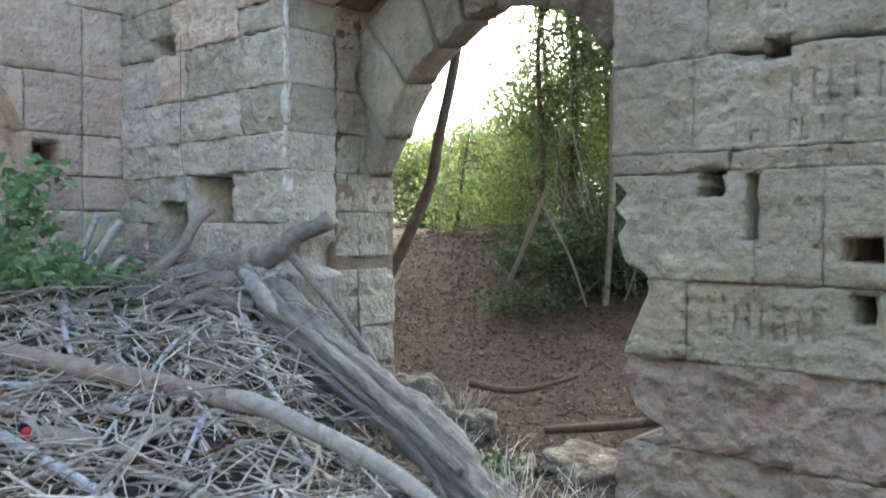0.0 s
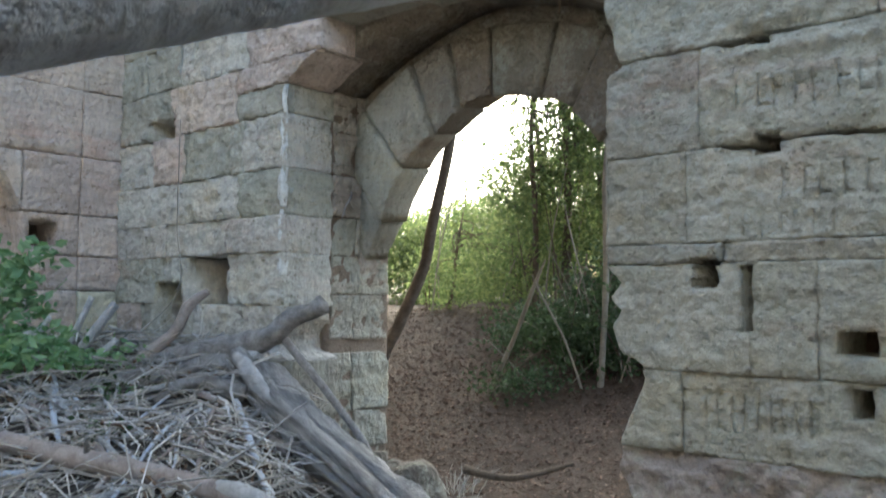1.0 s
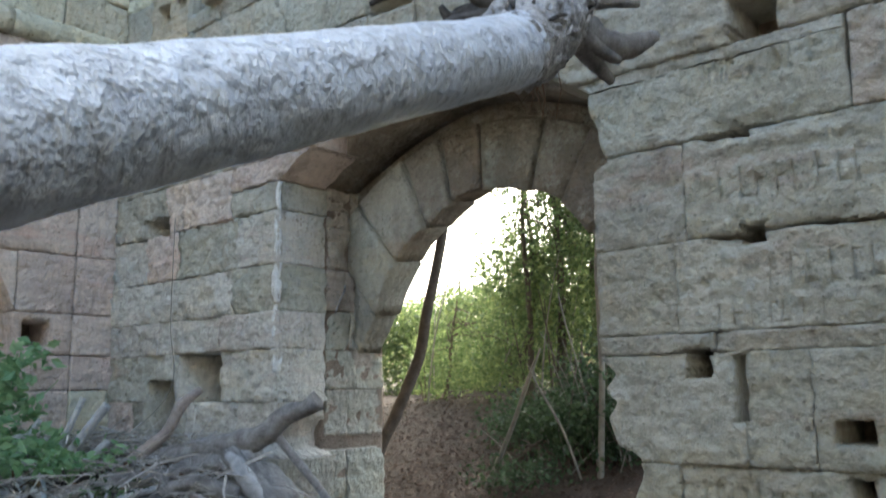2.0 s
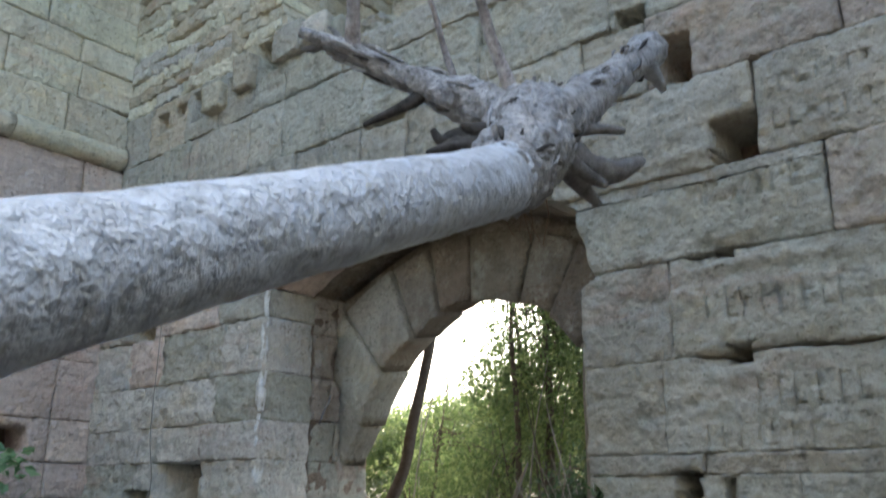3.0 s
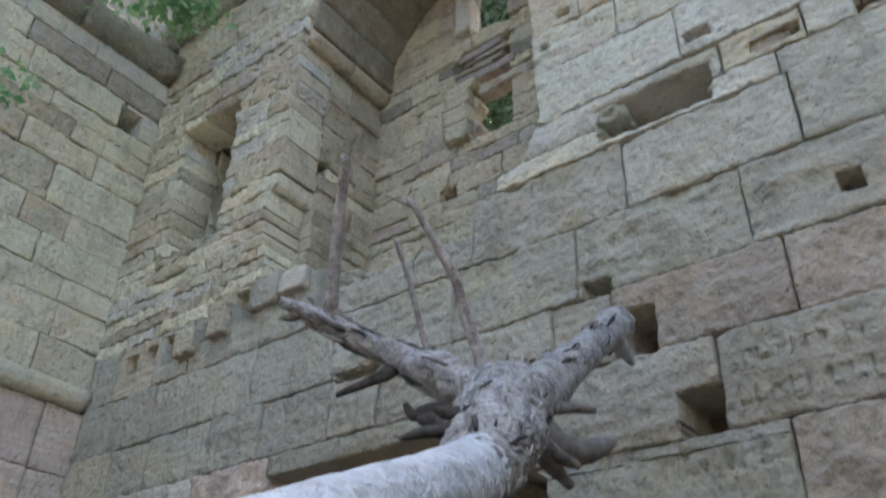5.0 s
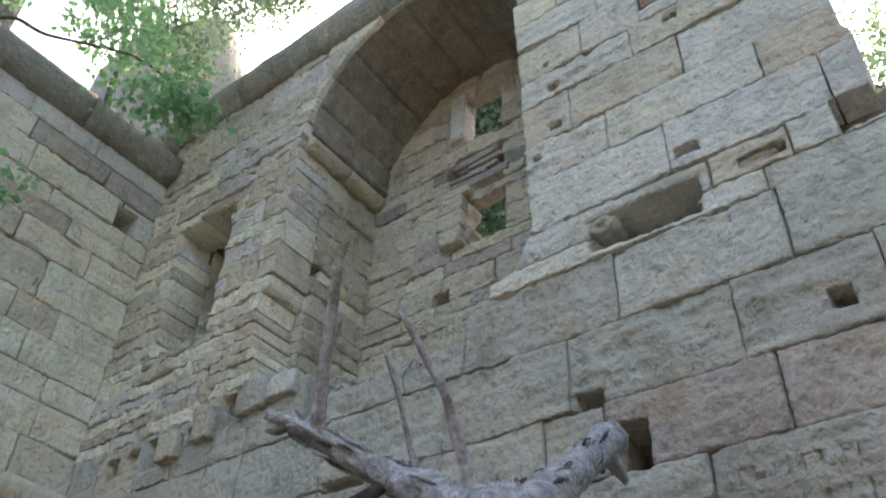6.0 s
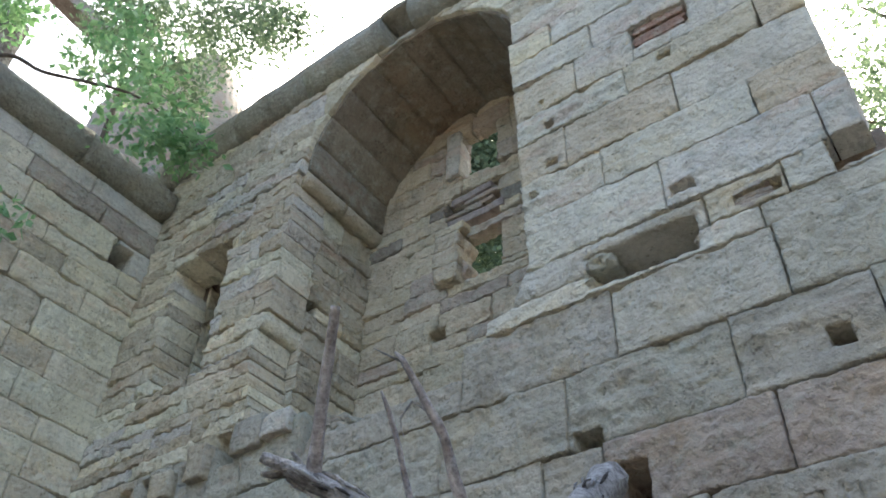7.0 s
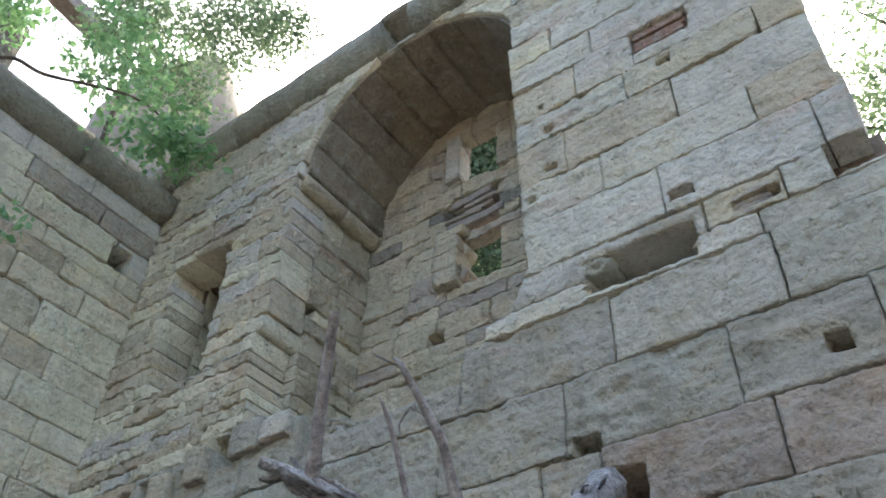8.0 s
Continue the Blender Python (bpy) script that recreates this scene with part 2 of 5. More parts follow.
# ---- mesh helpers ----
def mesh_ob(name, verts, faces, mat, parent=None, label="", smooth=True):
    me = bpy.data.meshes.new(name)
    me.from_pydata(verts, [], faces)
    me.update()
    if smooth:
        me.polygons.foreach_set("use_smooth", [True] * len(me.polygons))
    me.materials.append(mat)
    ob = new(name, me)
    if parent:
        ob.parent = parent
    if label:
        ob["label"] = label
    return ob


def part(name, bm, mat, parent, label=""):
    bmesh.ops.recalc_face_normals(bm, faces=bm.faces)
    me = bpy.data.meshes.new(name)
    bm.to_mesh(me)
    bm.free()
    me.polygons.foreach_set("use_smooth", [True] * len(me.polygons))
    me.materials.append(mat)
    ob = new(name, me)
    if parent:
        ob.parent = parent
    if label:
        ob["label"] = label
    return ob


def rough_box(x0, x1, y0, y1, z0, z1, step=0.25, amp=0.012):
    """A block with uneven faces."""
    bm = bmesh.new()
    bmesh.ops.create_cube(bm, size=1.0)
    for v in bm.verts:
        v.co = Vector(((x0 + x1) / 2 + v.co.x * (x1 - x0), (y0 + y1) / 2 + v.co.y * (y1 - y0), (z0 + z1) / 2 + v.co.z * (z1 - z0)))
    cuts = min(10, max(1, int(max(x1 - x0, y1 - y0, z1 - z0) / step)))
    bmesh.ops.subdivide_edges(bm, edges=bm.edges[:], cuts=cuts, use_grid_fill=True)
    if amp:
        for v in bm.verts:
            v.co += Vector((noise.noise(v.co * 5), noise.noise(v.co * 5 + Vector((9, 0, 0))), noise.noise(v.co * 5 + Vector((0, 9, 0))))) * amp
    return bm


def tube(pts, radii, segs=10, rough=0.1, freq=8.0, step=0.05, caps=True):
    """A bent, tapered, uneven limb through the points."""
    pts = [Vector(p) for p in pts]
    P, R = [], []
    for k in range(len(pts) - 1):
        a, b = pts[max(k - 1, 0)], pts[k]
        c, d = pts[k + 1], pts[min(k + 2, len(pts) - 1)]
        n = max(1, int((c - b).length / step))
        for i in range(n):
            t = i / n
            P.append(0.5 * (2 * b + (c - a) * t + (2 * a - 5 * b + 4 * c - d) * t * t + (3 * b - a - 3 * c + d) * t ** 3))
            R.append(radii[k] * (1 - t) + radii[k + 1] * t)
    P.append(pts[-1])
    R.append(radii[-1])
    bm = bmesh.new()
    rings = []
    side = None
    arc = 0.0
    shift = P[0] * 3.7
    for k, p in enumerate(P):
        arc += (p - P[k - 1]).length if k else 0.0
        d = (P[min(k + 1, len(P) - 1)] - P[max(k - 1, 0)]).normalized()
        if side is None:
            side = d.orthogonal().normalized()
        side = (side - d * side.dot(d)).normalized()
        up = d.cross(side)
        ring = []
        for s in range(segs):
            a = 2 * math.pi * s / segs
            v = (side * math.cos(a) + up * math.sin(a)) * R[k]
            q = p + v
            fib = Vector((math.cos(a) * 1.7, math.sin(a) * 1.7, arc * freq * 0.22)) + shift
            ring.append(bm.verts.new(p + v * (1 + rough * (noise.noise(q * freq) * 0.6 + 0.8 * noise.noise(fib) + 0.55 * noise.noise(fib * 2.3) + 0.35 * noise.noise(q * freq * 3)))))
        rings.append(ring)
    for a, b in zip(rings, rings[1:]):
        for s in range(segs):
            bm.faces.new((a[s], a[(s + 1) % segs], b[(s + 1) % segs], b[s]))
    if caps:
        bm.faces.new(rings[0][::-1])
        bm.faces.new(rings[-1])
    return bm


def empty(name, at, label, category, group="", kind=""):
    e = new(name)
    e.empty_display_size = 0.1
    e.location = at
    return tagged(e, label, category, group, kind)


def under(ob, root):
    """Parents ob to a thing that stands off the origin, keeping it in place."""
    ob.parent = root
    ob.matrix_parent_inverse = Matrix.Translation(-root.location)
    return ob


# ---- masonry ----
class Face:
    """A wall face: an origin, the way along it and the way out of it."""

    def __init__(self, origin, along, out):
        self.o, self.u, self.n = Vector(origin), Vector(along), Vector(out)

    def at(self, u, z, d):
        return self.o + self.u * u + Z * z - self.n * d


def block(parent, face, z0, z1, left, right, mat, depth=0.38, amp=0.010, gap=0.004, name="stone", edge=0.005, holes=()):
    """One dressed stone: left and right give its ends at a height; worn edges, uneven face, real depth, sockets cut into it."""
    ends = [(left(z), right(z)) for z in (z0, (z0 + z1) / 2, z1)]
    wide = max(b - a for a, b in ends)
    if wide < 0.035 or z1 - z0 < 0.025:
        return None
    a, b = ends[1]
    straight = max(abs(e[0] - a) + abs(e[1] - b) for e in ends) < 0.003
    holes = [h for h in holes if h[0] < max(e[1] for e in ends) and h[1] > min(e[0] for e in ends) and h[2] < z1 and h[3] > z0]
    tall = z1 - z0
    cell = 0.018 if face is MAIN and z1 < 4.4 and b > -2.6 else 0.026
    nx = min(60, max(3, int(wide / cell)))
    nz = min(30, max(4, int(tall / cell)))
    fxs, fzs = [i / nx for i in range(nx + 1)], [j / nz for j in range(nz + 1)]
    rim = 0.014
    fxs[1], fxs[-2] = min(fxs[1], rim / max(wide, 0.05)), max(fxs[-2], 1 - rim / max(wide, 0.05))
    fzs[1], fzs[-2] = min(fzs[1], rim / tall), max(fzs[-2], 1 - rim / tall)
    keep_x, keep_z = {0.0, 1.0}, {0.0, 1.0}
    for h in holes:
        if straight:
            keep_x |= {(u - a) / (b - a) for u in h[:2] if a < u < b}
        keep_z |= {(z - z0) / tall for z in h[2:4] if z0 < z < z1}
    fxs = [q for q in fxs if all(abs(q - f) * wide > 0.006 for f in keep_x)] + list(keep_x)
    fzs = [q for q in fzs if all(abs(q - f) * tall > 0.006 for f in keep_z)] + list(keep_z)
    fxs, fzs = sorted(set(fxs)), sorted(set(fzs))
    nx, nz = len(fxs) - 1, len(fzs) - 1
    proud = rnd.uniform(-0.006, 0.006)
    tight = 0.45 if face is MAIN and z1 < 2.2 else 1.9 if z0 > 3.0 else 1.0
    gap = gap * tight * rnd.uniform(0.25, 1.15)
    edge = edge * min(tight, 0.7) * rnd.uniform(0.2, 1.5)
    lean_u, lean_z = rnd.uniform(-0.006, 0.006), rnd.uniform(-0.008, 0.008)
    tip = Vector((rnd.uniform(-50, 50), rnd.uniform(-50, 50), rnd.uniform(-50, 50)))
    beds = rnd.choice((0.2, 0.4, 0.8, 1.6, 2.2)) if amp < 0.02 else 0.5
    rough_edge = rnd.choice((0.01, 0.02, 0.03, 0.05, 0.10))
    pitted = rnd.uniform(0.4, 1.4)
    verts, faces = [], []
    for j, fz in enumerate(fzs):
        z = z0 + gap + (tall - 2 * gap) * fz
        a_, b_ = left(z) + gap, right(z) - gap
        if b_ < a_:
            a_ = b_ = (a_ + b_) / 2
        for i, fx in enumerate(fxs):
            u = a_ + (b_ - a_) * fx
            border = (i in (0, nx)) + (j in (0, nz))
            w = face.at(u, z, 0)
            bed = w.copy()
            bed.z *= 9
            relief = amp * (0.9 * noise.noise(w * 2.5 + tip) + 0.6 * noise.noise(w * 7 + tip) + 0.95 * noise.noise(w * 15) + 0.65 * noise.noise(w * 33) + 0.7 * beds * noise.noise(bed * 2.2 + tip))
            relief += max(0.0, noise.noise(w * 24 + tip) - 0.33) * 0.035 * pitted + max(0.0, noise.noise(w * 9 - tip) - 0.42) * 0.05 * pitted
            chip = max(0.0, noise.noise(w * 4.0 + tip) - 0.22) * rough_edge
            relief += lean_u * (fx - 0.5) + lean_z * (fz - 0.5)
            du = dz = 0.0
            if border:
                relief += edge * border * (0.6 + 1.2 * abs(noise.noise(w * 6 + tip))) + chip
                du = 0.004 * noise.noise(w * 15 + tip * 2)
                dz = 0.004 * noise.noise(w * 15 - tip)
                if i in (0, nx) and abs(du) > 0:
                    du += (1 if i == 0 else -1) * chip * 0.4
                if j in (0, nz):
                    dz += (1 if j == 0 else -1) * chip * 0.4
            elif fx * wide < 0.05 or (1 - fx) * wide < 0.05 or fz * tall < 0.05 or (1 - fz) * tall < 0.05:
                relief += chip * 0.6
            for h in holes:
                if len(h) == 4 and h[0] - 0.004 < u < h[1] + 0.004 and h[2] - 0.004 < z < h[3] + 0.004:
                    relief += 0.006
                    du += 0.010 * noise.noise(w * 14)
                    dz += 0.010 * noise.noise(w * 14 + tip)
            verts.append(face.at(u + du, z + dz, proud + relief))
    row = nx + 1
    cut = {}
    for j in range(nz):
        for i in range(nx):
            k = j * row + i
            z = z0 + tall * (fzs[j] + fzs[j + 1]) / 2
            a_, b_ = left(z), right(z)
            u = a_ + (b_ - a_) * (fxs[i] + fxs[i + 1]) / 2
            for h in holes:
                if h[0] < u < h[1] and h[2] < z < h[3]:
                    cut[i, j] = max(cut.get((i, j), 0), h[4] if len(h) == 5 else depth)
            if (i, j) not in cut:
                faces.append((k, k + 1, k + row + 1, k + row))
    back = {}

    def rear(k, d):
        if (k, d) not in back:
            back[k, d] = len(verts)
            verts.append(verts[k] - face.n * d)
        return back[k, d]

    def level(i, j):
        return cut.get((i, j), 0.0) if 0 <= i < nx and 0 <= j < nz else depth
    for j in range(nz):
        for i in range(nx):
            here = level(i, j)
            if here >= depth:
                continue
            k = j * row + i
            if here:
                faces.append((rear(k, here), rear(k + 1, here), rear(k + row + 1, here), rear(k + row, here)))
            for p, q, ni, nj in ((k, k + 1, i, j - 1), (k + 1, k + row + 1, i + 1, j), (k + row + 1, k + row, i, j + 1), (k + row, k, i - 1, j)):
                d = level(ni, nj)
                if d > here:
                    faces.append((rear(p, here) if here else p, rear(p, d), rear(q, d), rear(q, here) if here else q))
    if face.u.cross(Z).dot(face.n) < 0:
        faces = [f[::-1] for f in faces]
    return mesh_ob(name, verts, faces, mat, parent)


def joints(a, b, short=0.4, long=0.9):
    xs = [a]
    while xs[-1] < b - long * 1.25:
        xs.append(xs[-1] + rnd.uniform(short, long))
    if b - xs[-1] > long:
        xs.append((xs[-1] + b) / 2)
    return xs + [b]


def lay(parent, face, courses, holes=(), openings=(), pick=None, depth=0.38, amp=0.013):
    """Lays courses (z0, z1, joints), leaving holes (u0, u1, z0, z1) and openings (z0, z1, left(z), right(z)) free."""
    for z0, z1, xs in courses:
        for a, b in zip(xs, xs[1:]):
            for r in ((a, b, z0, z1),):
                bands = [r]
                for o in openings:
                    zo = min(max((z0 + z1) / 2, o[0] + 0.02), o[1] - 0.02)
                    if o[2](zo) > b + 0.02 or o[3](zo) < a - 0.02:
                        continue
                    for zc in (o[0], o[1]):
                        bands = [q for a_, b_, c, d in bands for q in (((a_, b_, c, zc), (a_, b_, zc, d)) if c + 0.02 < zc < d - 0.02 else ((a_, b_, c, d),))]
                for a_, b_, c, d in bands:
                    pieces = [(lambda z, a_=a_: a_, lambda z, b_=b_: b_)]
                    for o in openings:
                        if (c + d) / 2 < o[0] or (c + d) / 2 > o[1]:
                            continue
                        cut = []
                        for lf, rt in pieces:
                            cut.append((lf, lambda z, lf=lf, rt=rt, o=o: max(lf(z), min(rt(z), o[2](z)))))
                            cut.append((lambda z, lf=lf, rt=rt, o=o: min(rt(z), max(lf(z), o[3](z))), rt))
                        pieces = cut
                    for lf, rt in pieces:
                        mid = (a_ + b_) / 2
                        zm = (c + d) / 2
                        if len(pieces) > 1 and rt(zm) - lf(zm) < 0.06:
                            continue
                        m = pick(mid, (c + d) / 2)
                        am = amp * (2.1 if zm < 0.72 and mid > -2 else 1.9 if mid < GL and (zm < 3.1 or zm > 4.3) else 1.0) if face is MAIN else amp
                        block(parent, face, c, d, lf, rt, m, depth, am, holes=holes)


def bend(table):
    zs, xs = [p[0] for p in table], [p[1] for p in table]
    return lambda z: float(np.interp(z, zs, xs))


GL, GR = -4.08, -1.85
MAIN = Face((0, 3.2, 0), (1, 0, 0), (0, -1, 0))
LEFT = Face((-6.07, 3.2, 0), (0, -1, 0), (1, 0, 0))

# ---- ground ----
def ground_z(x, y):
    t = min(1.0, max(0.0, (y - 3.6) / 5.6))
    bank = 1.22 * t * t * (3 - 2 * t) + max(0.0, y - 9.2) * 0.03
    return bank + 0.05 * noise.noise(Vector((x * 0.9, y * 0.9, 0))) + 0.02 * noise.noise(Vector((x * 4, y * 4, 3)))


def depth_of(x, y):
    return -0.664 * (x + 0.03) + 0.747 * (y - 0.066)


def pile_z(x, y):
    """Top of the heap of flood wood, leaning on the corner of the walls."""
    d, side = depth_of(x, y), 0.7476 * x + 0.664 * y
    h = 0.24 + (d - 3.0) * 0.36
    edge = 1 / (1 + math.exp((side + 0.55 - (d - 3.5) * -0.12) / 0.13))
    near = 1 / (1 + math.exp((1.6 - d) / 0.15))
    h = min(h, 0.98) * edge * near
    return h + 0.05 * noise.noise(Vector((x * 2, y * 2, 1))) + 0.025 * noise.noise(Vector((x * 7, y * 7, 2)))


def sheet(name, x0, x1, y0, y1, nx, ny, f, mat):
    verts = [(x0 + (x1 - x0) * i / nx, y0 + (y1 - y0) * j / ny, f(x0 + (x1 - x0) * i / nx, y0 + (y1 - y0) * j / ny)) for j in range(ny + 1) for i in range(nx + 1)]
    faces = [(j * (nx + 1) + i, j * (nx + 1) + i + 1, (j + 1) * (nx + 1) + i + 1, (j + 1) * (nx + 1) + i) for j in range(ny) for i in range(nx)]
    return mesh_ob(name, verts, faces, mat)


def axis_steps(near, far, fine):
    vals = [0.0]
    step = fine
    while vals[-1] < far:
        vals.append(vals[-1] + step)
        if vals[-1] > near:
            step *= 1.35
    return vals


gx = axis_steps(9, 400, 0.2)
gxs = [-v for v in gx[:0:-1]] + gx
gverts = [(x - 3, y + 3, ground_z(x - 3, y + 3)) for y in gxs for x in gxs]
gn = len(gxs)
gfaces = [(j * gn + i, j * gn + i + 1, (j + 1) * gn + i + 1, (j + 1) * gn + i) for j in range(gn - 1) for i in range(gn - 1)]
tagged(mesh_ob("ground", gverts, gfaces, SOIL), "brown earth bank with fallen leaves beyond the gateway", "ground", kind="structure")

# ---- main wall: core ----
wall_north = tagged(new("wall_north"), "tall ruined sandstone wall with gateway and arched niche", "wall", kind="structure")
wall_west = tagged(new("wall_west"), "pale and pink sandstone side wall with roll mouldings", "wall", kind="structure")


def core(x0, x1, y0, y1, z0, z1, parent=wall_north, mat=CORE, label=""):
    return part("core", rough_box(x0, x1, y0, y1, z0, z1, 0.3, 0.006), mat, parent, label)


core(-7.2, GL - 0.012, 3.57, 4.12, -0.3, 3.06)
core(-7.2, GL - 0.2, 3.57, 4.9, 3.06, 5.12)
core(-7.2, -5.52, 3.57, 4.9, 5.12, 6.6)
core(-4.74, GL - 0.2, 3.57, 4.9, 5.12, 6.6)
core(-5.52, -4.74, 4.1, 4.9, 5.12, 6.6)
core(-7.2, GL - 0.2, 3.57, 4.9, 6.6, 7.75)
core(GR + 0.03, 3.6, 3.57, 4.12, -0.3, 4.72)
core(GR + 0.03, -0.2, 3.57, 4.9, 4.72, 7.75)
core(GL - 0.012, GR + 0.03, 3.60, 4.9, 3.04, 4.16)
core(-7.2, -0.2, 3.57, 4.3, 8.17, 8.4)
core(-6.08, GL - 0.2, 3.57, 4.9, 7.75, 8.02)
core(GR + 0.2, -0.2, 3.57, 4.9, 7.75, 8.02)
core(-0.2, 0.05, 3.56, 4.8, 4.7, 7.9)
core(-0.14, 0.16, 3.40, 3.62, 4.42, 4.86)

# ---- main wall: stones ----
jamb = bend([(0, -1.84), (0.34, -1.83), (0.40, -1.62), (0.44, -1.62), (0.5, -1.74), (0.6, -1.80), (0.75, -1.79), (0.86, -1.74), (1.0, -1.68), (1.06, -1.69), (1.1, -1.79), (1.22, -1.83), (1.28, -1.78), (1.33, -1.85), (1.4, -1.79), (1.46, -1.86), (1.95, -1.86), (2.28, -1.86), (2.31, -1.79), (2.42, -1.82), (2.52, -1.86), (2.66, -1.87)])
quoin = bend([(0, -4.03), (0.55, -4.05), (0.6, -4.0), (0.95, -4.0), (1.0, -4.14), (1.1, -4.15), (1.2, -4.06), (2.65, -4.08)])


def front_arch(z):
    """Half span of the low arch over the gateway."""
    t = min(1.0, max(0.0, (z - 2.66) / 0.36))
    return max(0.3, 1.10 * (1 - t) ** 0.62)


def niche_arch(z):
    t = min(1.0, max(0.0, (z - 7.0) / 1.10))
    return max(0.30, 1.14 * math.sqrt(max(0.0, 1 - t * t)))


MID = -2.965
NC = -2.88
ragged = bend([(4.1, -3.25), (4.2, -3.45), (4.36, -3.6), (4.4, -4.0), (4.7, -4.12), (5.05, -4.2), (5.3, -4.18), (5.34, -4.09), (6.3, -4.09), (6.34, -4.03), (6.86, -4.08)])
ragged_r = bend([(4.1, -2.5), (4.22, -2.3), (4.3, -2.12), (4.44, -2.1), (4.48, -1.95), (4.7, -1.86), (4.75, -1.80), (5.1, -1.82), (5.6, -1.83), (6.86, -1.86)])
broken_end = lambda z: 0.10 + 0.05 * noise.noise(Vector((z * 4, 0, 5)))
OPEN = [
    (-0.5, 2.64, quoin, jamb),
    (2.64, 3.0, lambda z: MID - front_arch(z), lambda z: MID + front_arch(z)),
    (4.14, 7.0, ragged, ragged_r),
    (7.0, 8.1, lambda z: NC - niche_arch(z), lambda z: min(-1.84, NC + niche_arch(z))),
    (5.16, 6.56, lambda z: -5.47 - 0.02 * math.sin(z * 9) + 0.12 * max(0, 5.5 - z), lambda z: -4.78 - 0.05 * max(0, 5.4 - z)),
    (4.74, 9.0, broken_end, lambda z: 9.0),
]
HOLES = [
    (-0.93, -0.53, 6.18, 6.42, 0.07),
    (-5.12, -4.64, 1.28, 1.60), (-5.52, -5.17, 1.02, 1.43), (-5.64, -5.33, 2.46, 2.60),
    (-1.48, -1.37, 1.375, 1.485), (-0.94, -0.81, 1.125, 1.215), (-0.90, -0.825, 0.91, 1.02),
    (-1.23, -1.13, 1.885, 1.955), (-1.25, -1.16, 2.305, 2.35), (-1.21, -1.02, 2.70, 2.905), (-1.44, -1.26, 3.12, 3.36),
    (-5.62, -5.46, 4.10, 4.27), (-5.14, -4.92, 4.06, 4.31), (-5.36, -5.22, 4.16, 4.28), (-4.69, -4.58, 4.14, 4.28), (-4.36, -4.12, 4.17, 4.44),
    (-1.62, -1.46, 3.49, 3.57), (-1.46, -0.80, 4.38, 4.64), (-0.38, -0.28, 3.60, 3.70), (-0.9, -0.76, 4.79, 4.87), (-3.28, -2.95, 3.46, 3.52), (-0.60, -0.34, 4.55, 4.63),
    (-0.10, 0.4, 4.52, 4.74), (-1.28, -1.235, 1.2, 1.46), (-0.80, -0.70, 5.95, 6.02), (-1.62, -1.55, 5.86, 5.93), (-1.64, -1.54, 5.48, 5.54), (-1.78, -1.72, 5.28, 5.34), (-1.66, -1.60, 6.13, 6.19),
]



def carved(x0, x1, z0, z1, n):
    """A row of worn letter strokes, cut shallow."""
    out, step = [], (x1 - x0) / n
    for k in range(n):
        x = x0 + step * (k + rnd.uniform(0.1, 0.5))
        out.append((x, x + 0.008, z0 + rnd.uniform(0, 0.012), z1 - rnd.uniform(0, 0.012), 0.007))
        if rnd.random() < 0.6:
            z = rnd.choice((z0 + 0.01, z1 - 0.018, (z0 + z1) / 2))
            out.append((x, x + step * rnd.uniform(0.4, 0.7), z, z + 0.008, 0.007))
    return out


for row_ in ((-1.14, -0.72, 1.70, 1.83, 6), (-1.42, -0.82, 2.53, 2.65, 13), (-0.99, -0.40, 2.94, 3.02, 9), (-0.99, -0.40, 2.77, 2.87, 8), (-1.44, -1.0, 0.82, 0.97, 9), (-1.32, -0.72, 2.05, 2.19, 8), (-1.36, -0.9, 1.56, 1.66, 7)):
    HOLES += carved(*row_)


NAMED = [(-4.1, -1.8, 2.6, 3.12, GREY), (-2.5, -0.77, 3.5, 3.92, GREY), (-2.3, -1.33, 3.92, 4.35, GREY), (-1.33, 0.4, 3.92, 4.5, MIDGREY), (-4.1, -2.3, 3.92, 4.35, GREY), (-4.1, -2.5, 3.12, 3.92, GREY), (-2.5, -1.5, 3.12, 3.49, MIDGREY), (-1.5, 0.4, 3.12, 3.49, PINK), (-0.77, 0.4, 3.5, 3.92, MIDGREY),
         (-1.26, -0.3, 4.72, 5.10, DUSTY), (-0.9, 0.2, 5.42, 5.80, PALEGREY), (-1.5, -0.74, 5.42, 5.80, BUFF), (-0.75, 0.2, 5.8, 6.07, BUFF), (-1.9, -1.2, 5.1, 5.42, PALEGREY), (-0.8, -0.3, 2.33, 2.70, PINK)]


def pick_main(x, z):
    r = rnd.random()
    for x0, x1, z0, z1, mat in NAMED:
        if x0 < x < x1 and z0 < z < z1:
            return mat
    if x < GL and z < 3.1:
        return ROSE if r < 0.15 or (z > 2.3 and r < 0.55) else (DUSTY if r < 0.7 else MIDGREY)
    if z < 0.75:
        return FOOT
    if z < 2.7:
        return GREY
    if 3.1 < z < 3.55 and x > -1.5:
        return PINK
    if 3.5 < z < 3.95 and x > -0.77:
        return PINK if r < 0.3 else BUFF
    if z < 4.4:
        return GREY if r < 0.35 else MIDGREY if r < 0.75 else BUFF
    if x > -1.9 and z > 4.35:
        return DUSTY if r < 0.2 else (BUFF if r < 0.3 else PALEGREY)
    return DUSTY if r < 0.15 else BUFF if r < 0.75 else PALE


